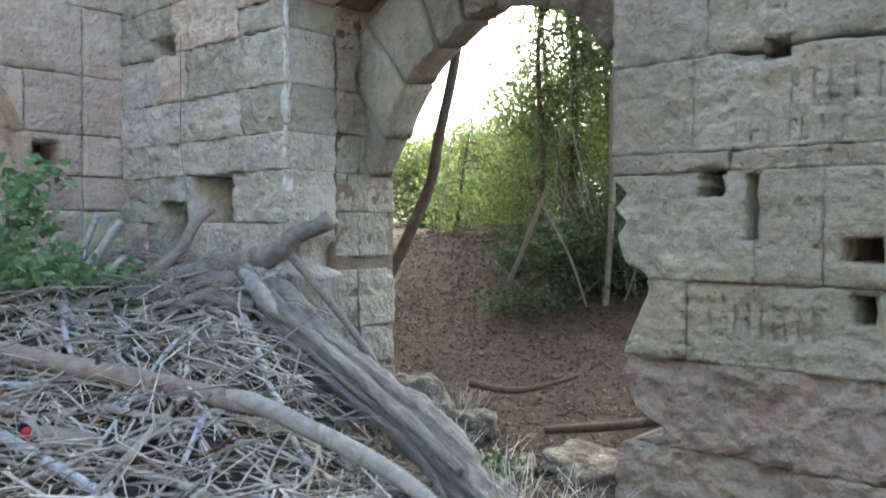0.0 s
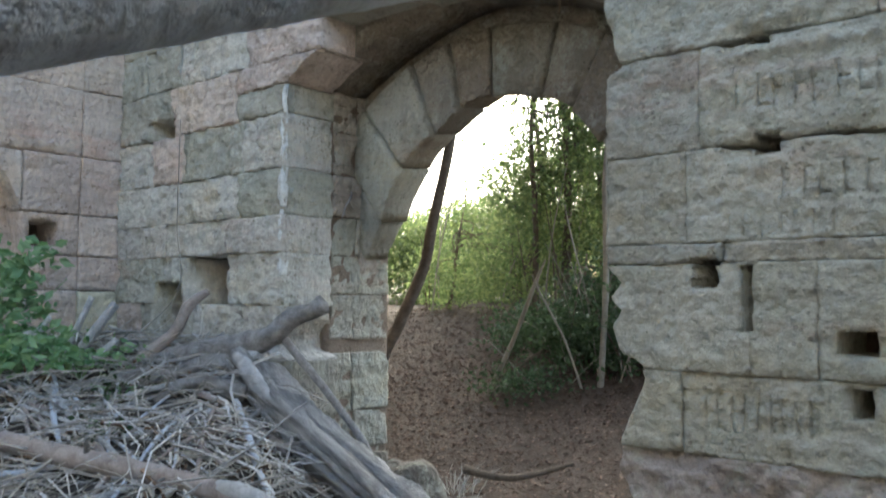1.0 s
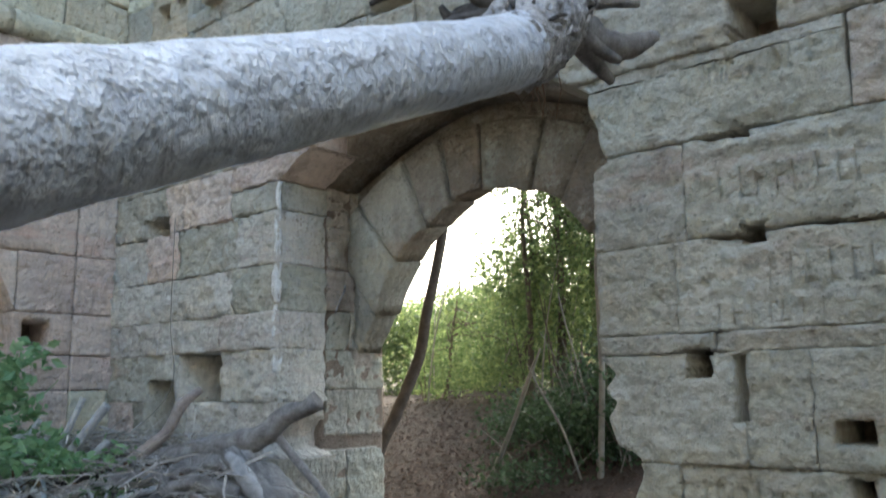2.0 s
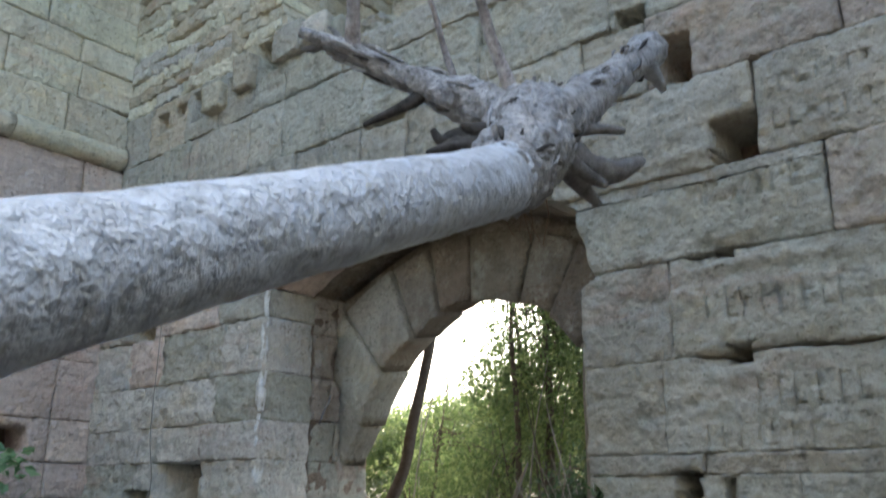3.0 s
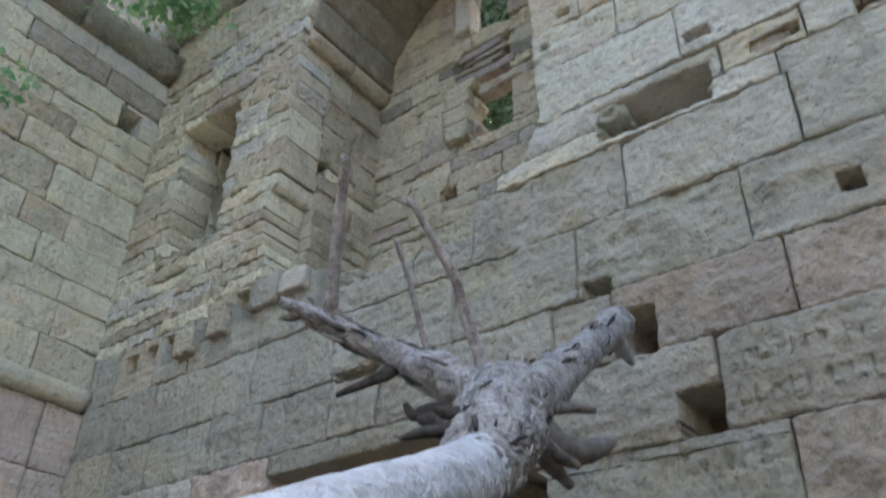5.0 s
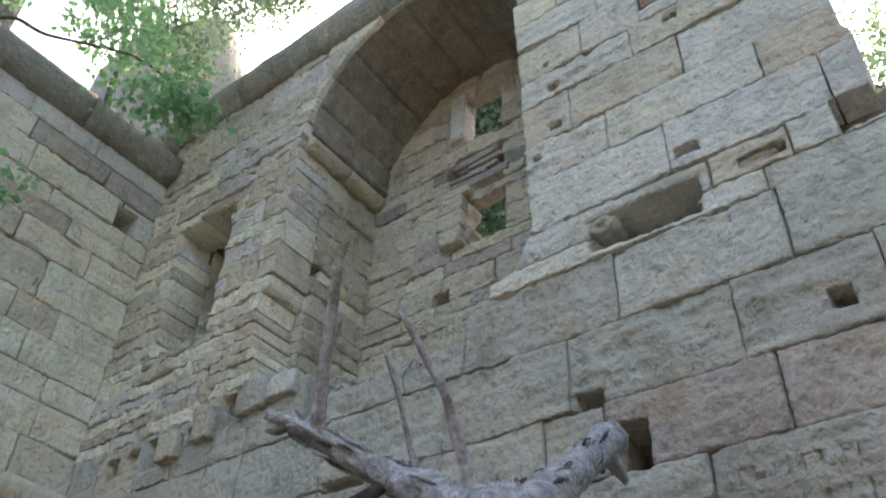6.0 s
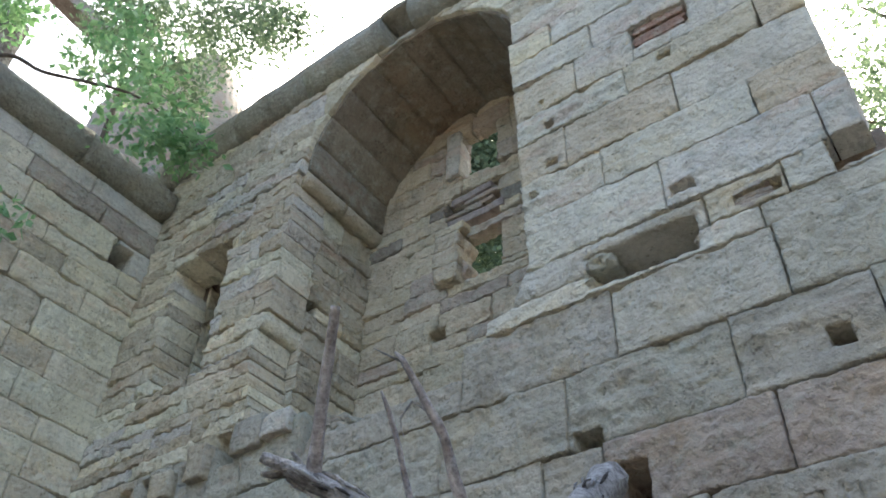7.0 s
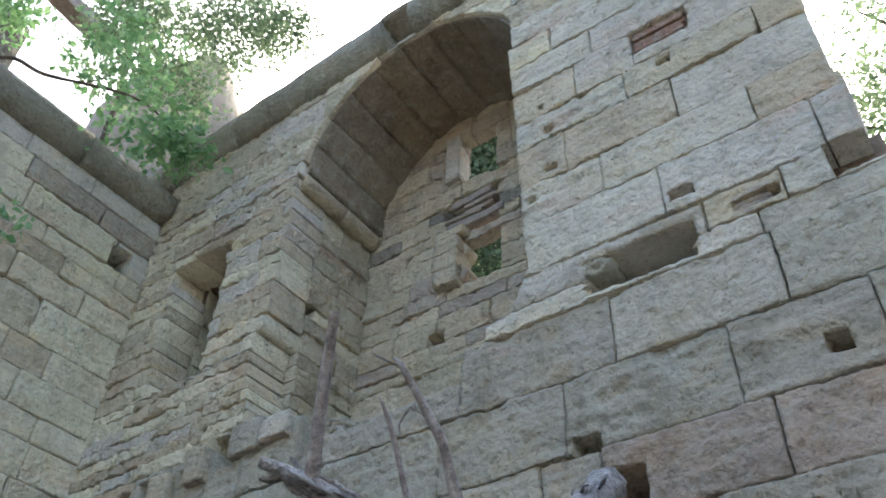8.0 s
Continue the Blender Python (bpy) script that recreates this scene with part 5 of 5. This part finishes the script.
tree("dense shrubby tree on the bank", g(-4.4, 8.3), (-4.2, 8.5, 4.2), 0.04, [((-4.5, 8.6, 2.7), (0.9, 0.8, 1.1))], LEAF, 0.065, 8, 260, 30, 0.16)
tree("low sunlit thicket on the bank", g(-8.6, 11.6), (-8.6, 11.8, 3.2), 0.05, [((-9.0, 11.6, 2.1), (2.0, 1.2, 1.0))], LEAF, 0.075, 12, 480, 32, 0.18)
tree("sunlit thicket further up the bank", g(-7.2, 12.8), (-7.2, 12.8, 4.0), 0.05, [((-7.4, 12.6, 2.6), (2.0, 1.2, 1.5))], LEAF, 0.075, 12, 560, 32, 0.18)
tree("leafy thicket filling the bank top", g(-6.2, 13.6), (-6.0, 13.8, 6.0), 0.06, [((-6.0, 13.6, 3.4), (2.0, 1.2, 2.2))], LEAF, 0.085, 12, 560, 32, 0.22)
tree("pale green thicket at the far side of the bank", g(-11.5, 11.0), (-11.4, 11.2, 3.0), 0.04, [((-11.2, 11.2, 2.0), (1.8, 1.3, 1.0))], LEAF, 0.08, 10, 420, 32, 0.18)
tree("distant green thicket on the bank", g(-12.0, 14.5), (-12.0, 14.5, 4.0), 0.05, [((-11.5, 14.5, 2.3), (3.2, 1.4, 1.2))], LEAF, 0.10, 10, 520, 32, 0.25)
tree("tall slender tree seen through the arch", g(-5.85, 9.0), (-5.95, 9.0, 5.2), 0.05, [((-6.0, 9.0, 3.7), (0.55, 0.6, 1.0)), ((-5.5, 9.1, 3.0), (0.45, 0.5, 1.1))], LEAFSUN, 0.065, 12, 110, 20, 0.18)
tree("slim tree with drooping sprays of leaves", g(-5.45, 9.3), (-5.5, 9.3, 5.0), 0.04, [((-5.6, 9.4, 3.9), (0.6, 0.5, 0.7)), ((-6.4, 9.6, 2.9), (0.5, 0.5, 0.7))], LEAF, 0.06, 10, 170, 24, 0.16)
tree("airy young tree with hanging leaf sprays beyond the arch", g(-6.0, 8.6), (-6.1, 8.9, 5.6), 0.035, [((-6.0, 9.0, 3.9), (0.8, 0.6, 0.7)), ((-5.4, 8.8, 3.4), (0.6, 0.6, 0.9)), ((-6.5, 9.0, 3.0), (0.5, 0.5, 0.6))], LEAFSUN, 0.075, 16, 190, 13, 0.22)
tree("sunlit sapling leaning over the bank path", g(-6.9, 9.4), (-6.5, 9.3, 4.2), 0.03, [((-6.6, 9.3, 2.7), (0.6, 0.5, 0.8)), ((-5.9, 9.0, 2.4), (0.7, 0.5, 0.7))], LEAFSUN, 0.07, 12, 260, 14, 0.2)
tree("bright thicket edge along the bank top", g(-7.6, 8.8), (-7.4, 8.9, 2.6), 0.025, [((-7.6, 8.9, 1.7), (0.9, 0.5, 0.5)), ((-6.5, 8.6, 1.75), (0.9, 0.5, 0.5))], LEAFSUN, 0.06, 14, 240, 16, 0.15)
for k in range(26):
    x, y = rnd.uniform(-8.2, -4.6), rnd.uniform(8.2, 11.0)
    h, lean = rnd.uniform(1.0, 2.2), rnd.uniform(-0.45, 0.45)
    a = Vector((x, y, ground_z(x, y) - 0.04))
    drift("thin bare sapling stem in the thicket", [a, a + Vector((lean * 0.4, 0, h * 0.5)), a + Vector((lean, 0.1, h))], [0.014, 0.011, 0.004], rnd.choice((BARK, PALEPOLE)), "sapling", 6, 0.1, 8, "sapling stems")
# Two added trees, crowns out of view, placed to block sun on the bank.
tree("added unseen canopy tree that shades the bank", g(-0.9, 8.4), (-2.8, 8.2, 7.3), 0.08, [((-4.2, 8.2, 7.2), (2.6, 2.2, 1.2)), ((-6.5, 9.0, 8.2), (2.4, 2.0, 1.2))], LEAF, 0.10, 10, 420, 30, 0.28)
tree("added unseen high canopy that keeps sun off the bank", g(-9.0, 15.5), (-8.2, 12.8, 8.5), 0.10, [((-8.2, 12.4, 7.6), (2.6, 2.0, 1.0)), ((-6.2, 12.8, 8.2), (2.4, 2.0, 1.0)), ((-10.2, 11.6, 7.2), (2.2, 2.0, 0.9))], LEAF, 0.13, 8, 700, 30, 0.32)
# These bushes are dark through the shade-coloured leaf copy.
tree("dark bush on the shaded bank", g(-3.9, 7.0), (-3.8, 7.1, 1.9), 0.03, [((-3.85, 7.0, 1.1), (0.75, 0.7, 0.5))], LEAFDARK, 0.055, 10, 260, 28, 0.13, category="bush")
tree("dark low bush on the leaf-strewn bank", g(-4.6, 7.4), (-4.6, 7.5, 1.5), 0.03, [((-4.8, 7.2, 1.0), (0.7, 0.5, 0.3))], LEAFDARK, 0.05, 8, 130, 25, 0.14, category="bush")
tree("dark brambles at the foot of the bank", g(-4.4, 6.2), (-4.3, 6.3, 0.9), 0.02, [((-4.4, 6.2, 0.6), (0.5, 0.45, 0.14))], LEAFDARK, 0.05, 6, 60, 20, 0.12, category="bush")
tree("dark spreading scrub below the poles", g(-4.4, 7.1), (-4.4, 7.2, 1.8), 0.03, [((-4.5, 7.0, 1.0), (0.75, 0.5, 0.32)), ((-3.9, 6.7, 0.95), (0.55, 0.5, 0.4)), ((-4.0, 7.2, 1.45), (0.5, 0.4, 0.4))], LEAFDARK, 0.05, 12, 300, 24, 0.13, category="bush")
for k in range(22):
    x, y = rnd.uniform(-4.6, -3.4), rnd.uniform(6.2, 7.2)
    a = Vector((x, y, ground_z(x, y) - 0.02))
    b = a + Vector((rnd.uniform(-0.7, 0.5), rnd.uniform(-0.3, 0.3), rnd.uniform(0.3, 1.1)))
    drift("tangled dry stem in the scrub", [a, a.lerp(b, 0.5) + Vector((rnd.uniform(-0.1, 0.1), 0, 0.1)), b], [0.008, 0.006, 0.003], rnd.choice((PALEPOLE, BARK)), "dry_stem", 6, 0.1, 8, "dry stems")
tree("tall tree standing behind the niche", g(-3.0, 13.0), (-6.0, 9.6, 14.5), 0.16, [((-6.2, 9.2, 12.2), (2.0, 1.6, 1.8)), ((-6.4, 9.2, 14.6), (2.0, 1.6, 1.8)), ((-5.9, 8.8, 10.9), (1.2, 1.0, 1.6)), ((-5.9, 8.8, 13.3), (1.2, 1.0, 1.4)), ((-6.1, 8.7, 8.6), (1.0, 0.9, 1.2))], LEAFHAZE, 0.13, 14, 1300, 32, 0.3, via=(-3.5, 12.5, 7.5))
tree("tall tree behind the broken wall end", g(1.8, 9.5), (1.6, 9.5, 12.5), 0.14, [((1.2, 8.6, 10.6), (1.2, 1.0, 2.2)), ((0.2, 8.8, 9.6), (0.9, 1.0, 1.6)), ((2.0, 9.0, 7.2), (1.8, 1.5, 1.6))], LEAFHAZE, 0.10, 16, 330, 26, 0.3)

for base, tip, r in (((-4.75, 6.05, 0.45), (-4.08, 5.85, 1.46), 0.024), ((-3.9, 6.3, 0.55), (-4.02, 5.85, 1.38), 0.012), ((-3.75, 6.35, 0.58), (-3.7, 6.35, 2.3), 0.030), ((-3.6, 6.6, 0.6), (-3.95, 6.9, 2.4), 0.012), ((-4.3, 6.7, 0.7), (-3.5, 6.6, 1.6), 0.010), ((-3.85, 6.5, 0.6), (-4.4, 6.9, 2.0), 0.010)):
    a, b = Vector(base), Vector(tip)
    a.z = ground_z(a.x, a.y) - 0.03
    drift("bleached dead pole leaning in the thicket", [a, a.lerp(b, 0.5) + Vector((0.02, 0.02, 0.02)), b, b + (b - a) * 0.2], [r, r * 0.9, r * 0.75, r * 0.3], PALEPOLE, "dead_pole", 8, 0.1, 8, "dead poles")

# leaf litter on the bank
V, F = [], []
for k in range(24000):
    x, y = rnd.uniform(-8.5, -1.4), 3.3 + 6.5 * rnd.random() ** 1.3
    p = Vector((x, y, ground_z(x, y) + 0.012))
    a, s = rnd.uniform(0, 6.28), rnd.uniform(0.02, 0.05)
    d, w = Vector((math.cos(a), math.sin(a), rnd.uniform(-0.12, 0.12))), Vector((-math.sin(a), math.cos(a), rnd.uniform(-0.12, 0.12)))
    b = len(V)
    V += [p, p + d * s * 0.5 + w * s * 0.35 + Z * 0.008, p + d * s, p + d * s * 0.5 - w * s * 0.35 + Z * 0.008]
    F += [(b, b + 1, b + 2), (b, b + 2, b + 3)]
tagged(mesh_ob("fallen_leaves", V, F, LITTER, None, "", False), "brown fallen leaves covering the bank", "leaves", kind="stuff")

# plants on the heap
def plant(label, at, n, per, spread, size, mat, height=0.35):
    e = empty("plant", at, label, "plant", "green plants")
    at = Vector(at)
    for k in range(7):
        tip = at + Vector((rnd.gauss(0, spread), rnd.gauss(0, spread), height * rnd.uniform(0.6, 1.1)))
        under(part("stem", tube([at, at.lerp(tip, 0.5) + Z * 0.03, tip], [0.005, 0.004, 0.002], 5, 0.05), LEAFFRESH, None), e)
    V, F = leaves(n, per, lambda: (at.x + rnd.gauss(0, spread), at.y + rnd.gauss(0, spread), at.z + height * rnd.uniform(0.2, 1.1)), 0.05, size, 0.3)
    under(mesh_ob("leaves", V, F, mat, None, "", False), e)


plant("fresh green elder shoots growing at the heap", (-5.35, 2.1, 0.95), 46, 10, 0.17, 0.085, LEAFFRESH, 0.62)
plant("green herb with lobed leaves on the heap", (-4.95, 2.05, 0.86), 64, 9, 0.22, 0.085, LEAFFRESH, 0.26)
plant("small green weed among the twigs", (-4.62, 2.25, 0.86), 18, 8, 0.10, 0.065, LEAFFRESH, 0.16)
plant("low weed between driftwood", (-4.3, 2.32, 0.76), 12, 10, 0.08, 0.04, LEAFDARK, 0.1)
plant("low weed under the twigs", (-4.0, 2.1, 0.64), 10, 10, 0.07, 0.04, LEAFDARK, 0.08)
plant("dry grass tuft at the foot of the gate", (-2.3, 3.05, 0.06), 6, 8, 0.08, 0.05, LEAFDARK, 0.2)

# overhanging tree from behind the side wall
ash = tree("ash tree spreading its leafy branches over the wall tops", g(-9.5, 0.4), (-8.0, 0.5, 7.4), 0.12, [((-4.75, 1.95, 7.2), (0.55, 0.5, 0.36)), ((-4.55, 2.25, 6.75), (0.30, 0.28, 0.16)), ((-5.2, 1.8, 8.1), (0.55, 0.5, 0.4)), ((-6.1, 0.9, 8.6), (0.4, 0.4, 0.3))], LEAFFRESH, 0.095, 0, 190, 9, 0.10, via=(-9.0, 0.2, 5.0))
limb(ash, "limb", [(-8.0, 0.5, 7.4), (-6.6, 0.75, 7.55), (-5.57, 1.03, 7.42), (-5.31, 1.34, 7.32), (-4.74, 1.83, 7.13), (-4.53, 2.14, 6.93), (-4.36, 2.36, 6.70)], [0.035, 0.026, 0.020, 0.017, 0.012, 0.007, 0.003], BARK, "", 7)
limb(ash, "limb", [(-5.05, 1.55, 7.22), (-5.05, 1.75, 7.6), (-5.2, 1.85, 8.1), (-5.3, 1.9, 8.5)], [0.007, 0.006, 0.004, 0.002], BARK, "", 6)
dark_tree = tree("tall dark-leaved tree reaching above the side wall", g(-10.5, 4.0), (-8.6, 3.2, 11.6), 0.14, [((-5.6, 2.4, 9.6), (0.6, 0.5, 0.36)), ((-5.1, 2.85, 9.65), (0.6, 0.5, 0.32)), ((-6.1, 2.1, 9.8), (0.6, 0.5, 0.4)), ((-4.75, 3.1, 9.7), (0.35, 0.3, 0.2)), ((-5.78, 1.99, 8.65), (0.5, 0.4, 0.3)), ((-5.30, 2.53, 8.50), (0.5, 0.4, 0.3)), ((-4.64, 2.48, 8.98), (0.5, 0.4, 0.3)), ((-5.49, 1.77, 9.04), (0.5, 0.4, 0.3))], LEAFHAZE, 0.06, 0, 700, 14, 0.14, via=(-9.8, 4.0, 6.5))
limb(dark_tree, "limb", [(-8.6, 3.2, 11.6), (-7.2, 2.5, 10.8), (-6.2, 2.3, 10.0), (-5.4, 2.6, 9.65), (-4.8, 3.05, 9.65)], [0.04, 0.025, 0.016, 0.010, 0.004], BARK, "", 6)
spray = empty("leafy_spray", (-4.6, 0.4, 4.9), "drooping spray of green ash leaves near the side wall", "branch")
under(part("stem", tube([(-6.6, 0.75, 7.5), (-5.6, 0.2, 6.6), (-4.75, 0.7, 5.6), (-4.35, 1.14, 5.05)], [0.012, 0.009, 0.006, 0.003], 6, 0.1), BARK, None), spray)
V, F = leaves(14, 7, lambda: (-4.32 + rnd.gauss(0, 0.08), 1.18 + rnd.gauss(0, 0.08), 4.98 + rnd.gauss(0, 0.08)), 0.06, 0.085, 0.8)
under(mesh_ob("leaves", V, F, LEAFFRESH, None, "", False), spray)

# ruin behind the side wall
ruin = empty("ruined_tower", (-9.6, 5.6, 0.0), "broken tower fragment of pink sandstone behind the wall", "ruin")
bm = rough_box(-10.8, -9.2, 3.7, 5.9, 0.0, 14.7, 0.5, 0.03)
for v in bm.verts:
    if v.co.z > 9:
        v.co.x += 0.35 * noise.noise(v.co * 1.3)
        v.co.y += 0.25 * noise.noise(v.co * 1.1)
        v.co.z += 0.4 * noise.noise(v.co * 0.9) - max(0.0, v.co.y - 5.0) * 0.6 - max(0.0, 4.7 - v.co.y) * 1.4
under(part("masonry", bm, PINK, None), ruin)
gable = empty("ruined_gable", (-8.6, 3.9, 0.0), "grey stone gable stump behind the side wall", "ruin")
bm = rough_box(-9.4, -8.0, 3.4, 4.6, 0.0, 10.5, 0.4, 0.03)
for v in bm.verts:
    if v.co.z > 8:
        v.co.y += (v.co.z - 8) * 0.25
        v.co.z += 0.3 * noise.noise(v.co * 1.2)
under(part("masonry", bm, DARKSTONE, None), gable)
tower = empty("chimney_stack", (-7.7, 0.9, 0.0), "dark stone chimney stack rising behind the side wall", "chimney")
under(part("masonry", rough_box(-8.6, -7.15, 0.0, 1.45, 0.0, 9.75, 0.25, 0.03), SOOT, None), tower)
beam = empty("timber_beam", (-7.4, 2.0, 10.7), "old brown timber beam jutting out high above the side wall", "beam")
bm = rough_box(-0.95, 0.95, -0.1, 0.1, -0.12, 0.12, 0.15, 0.01)
bmesh.ops.transform(bm, matrix=look((-7.33, 1.75, 10.78), (-7.3, 2.6, 10.66)) @ pose(0, 0, 0.3, 0, 90, 0), verts=bm.verts)
under(part("timber", bm, BROWNWOOD, None), beam)


# dry grass by the gate
def tuft(label, at, n, spread, height, lean=0.5):
    e = empty("grass_tuft", at, label, "grass", "dry grass tufts")
    V, F = [], []
    for k in range(n):
        p = Vector(at) + Vector((rnd.gauss(0, spread), rnd.gauss(0, spread), 0))
        d = Vector((rnd.gauss(0, lean), rnd.gauss(0, lean), 1)) * height * rnd.uniform(0.5, 1.2)
        w = Vector((rnd.uniform(-1, 1), rnd.uniform(-1, 1), 0)).normalized() * 0.003
        bend_ = Vector((rnd.gauss(0, 0.3), rnd.gauss(0, 0.3), -0.25)) * height
        b0 = len(V)
        V += [p - w, p + w, p + d * 0.55 - w * 0.8, p + d * 0.55 + w * 0.8, p + d + bend_]
        F += [(b0, b0 + 1, b0 + 3, b0 + 2), (b0 + 2, b0 + 3, b0 + 4)]
    return under(mesh_ob("grass", V, F, STRAW, None, "", False), e)


for x, y, n, h in ((-3.35, 3.35, 70, 0.30), (-3.05, 3.5, 60, 0.26), (-2.75, 3.2, 50, 0.22), (-2.25, 2.95, 60, 0.34), (-2.05, 2.75, 50, 0.38), (-2.45, 3.1, 40, 0.24), (-1.9, 3.05, 40, 0.25), (-3.6, 4.3, 40, 0.25)):
    tuft("tuft of dry grass by the gateway", (x, y, max(ground_z(x, y), 0.0)), n, 0.07, h)
drift("thin grey branch lying in the gateway", [(-3.3, 4.0, 0.30), (-3.0, 4.1, 0.28), (-2.75, 4.35, 0.36)], [0.026, 0.02, 0.010], BARK)
drift("fallen branch lying by the gate jamb", [(-2.75, 4.0, 0.10), (-2.3, 4.3, 0.16), (-1.95, 4.5, 0.28)], [0.022, 0.028, 0.028], BARK)

# ---- stones of the large walls ----
lay(wall_north, MAIN, courses, HOLES, OPEN, pick_main)
lay(wall_west, LEFT, west_courses, WEST_HOLES, WEST_OPEN, pick_west, depth=0.38, amp=0.006)
for z0, z1 in ((5.1, 5.4), (5.4, 5.7), (5.7, 6.1), (6.1, 6.56)):
    block(wall_north, Face((0, 4.06, 0), (1, 0, 0), (0, -1, 0)), z0, z1, lambda z: -5.6, lambda z: -4.7, GREY, 0.05, 0.01)
SLIT = Face((-5.49, 3.2, 0), (0, 1, 0), (1, 0, 0))
lay(wall_north, SLIT, [(5.10, 5.36, [0.385, 0.6, 0.86]), (5.36, 5.72, [0.385, 0.86]), (5.72, 6.16, [0.385, 0.70, 0.86]), (6.16, 6.6, [0.385, 0.86])], pick=lambda u, z: PALE if rnd.random() < 0.6 else DUSTY, depth=0.1, amp=0.008)
for x0, x1, z0, z1, mat in ((-4.11, -3.84, 4.19, 4.43, GREY), (-3.83, -3.60, 4.22, 4.37, DUSTY), (-4.55, -4.37, 4.12, 4.36, BUFF), (-4.90, -4.70, 4.05, 4.25, BUFF)):
    part("projecting_stone", rough_box(x0, x1, 3.13, 3.5, z0, z1, 0.04, 0.022), mat, wall_north)
blocking = Face((-6.30, 3.2, 0), (0, -1, 0), (1, 0, 0))
for z0, z1 in ((-0.1, 0.4), (0.4, 0.8), (0.8, 1.2), (1.2, 1.55), (1.55, 1.95), (1.95, 2.3), (2.3, 2.7)):
    xs = joints(0.6, 2.6, 0.35, 0.7)
    for a, b in zip(xs, xs[1:]):
        block(wall_west, blocking, z0, z1, lambda z, a=a: a, lambda z, b=b: b, ROSE, 0.12, 0.012)


# ---- broken masonry at the niche ----
def rubble(x, y, z, sx, sy, sz, mat):
    bm = bmesh.new()
    bmesh.ops.create_icosphere(bm, subdivisions=4, radius=1.0)
    off = Vector((rnd.uniform(-9, 9), rnd.uniform(-9, 9), 0))
    for v in bm.verts:
        c = v.co.copy()
        c = c.lerp(c / max(abs(c.x), abs(c.y), abs(c.z)), 0.7) * (0.85 + 0.3 * noise.noise(c * 1.8 + off) + 0.12 * noise.noise(c * 6 + off))
        v.co = Vector((x + c.x * sx, y + c.y * sy, z + c.z * sz))
    part("rubble_stone", bm, mat, wall_north)


for k in range(9):
    rubble(-2.08 + 0.085 * k, 3.38 + rnd.uniform(-0.05, 0.08), 4.40 + rnd.uniform(-0.05, 0.06) + 0.02 * k, rnd.uniform(0.07, 0.13), 0.16, rnd.uniform(0.05, 0.09), rnd.choice((BUFF, PALE, GREY)))
for k in range(8):
    rubble(-3.95 + 0.11 * k, 3.42 + rnd.uniform(-0.05, 0.05), 4.34 - 0.025 * k + rnd.uniform(-0.03, 0.03), rnd.uniform(0.07, 0.12), 0.15, rnd.uniform(0.04, 0.08), rnd.choice((BUFF, PALE, GREY)))
for k in range(6):
    rubble(-3.3 + 0.2 * k, 3.55 + rnd.uniform(-0.03, 0.05), 4.18 + rnd.uniform(-0.02, 0.03), 0.13, 0.13, 0.05, rnd.choice((BUFF, GREY)))
for k in range(4):
    x0 = -0.74 + rnd.uniform(0, 0.1)
    part("stone_slab", rough_box(x0, x0 + rnd.uniform(0.2, 0.36), 3.205 + rnd.uniform(0, 0.03), 3.5, 4.51 + 0.04 * k, 4.537 + 0.04 * k, 0.05, 0.012), PINK, wall_north)
for k in range(6):
    x0 = -0.925 + rnd.uniform(0.0, 0.05)
    part("stone_slab", rough_box(x0, -0.535 - rnd.uniform(0.0, 0.05), 3.205 + rnd.uniform(0, 0.025), 3.29, 6.185 + 0.039 * k, 6.218 + 0.039 * k, 0.05, 0.009), REDSLAB, wall_north)
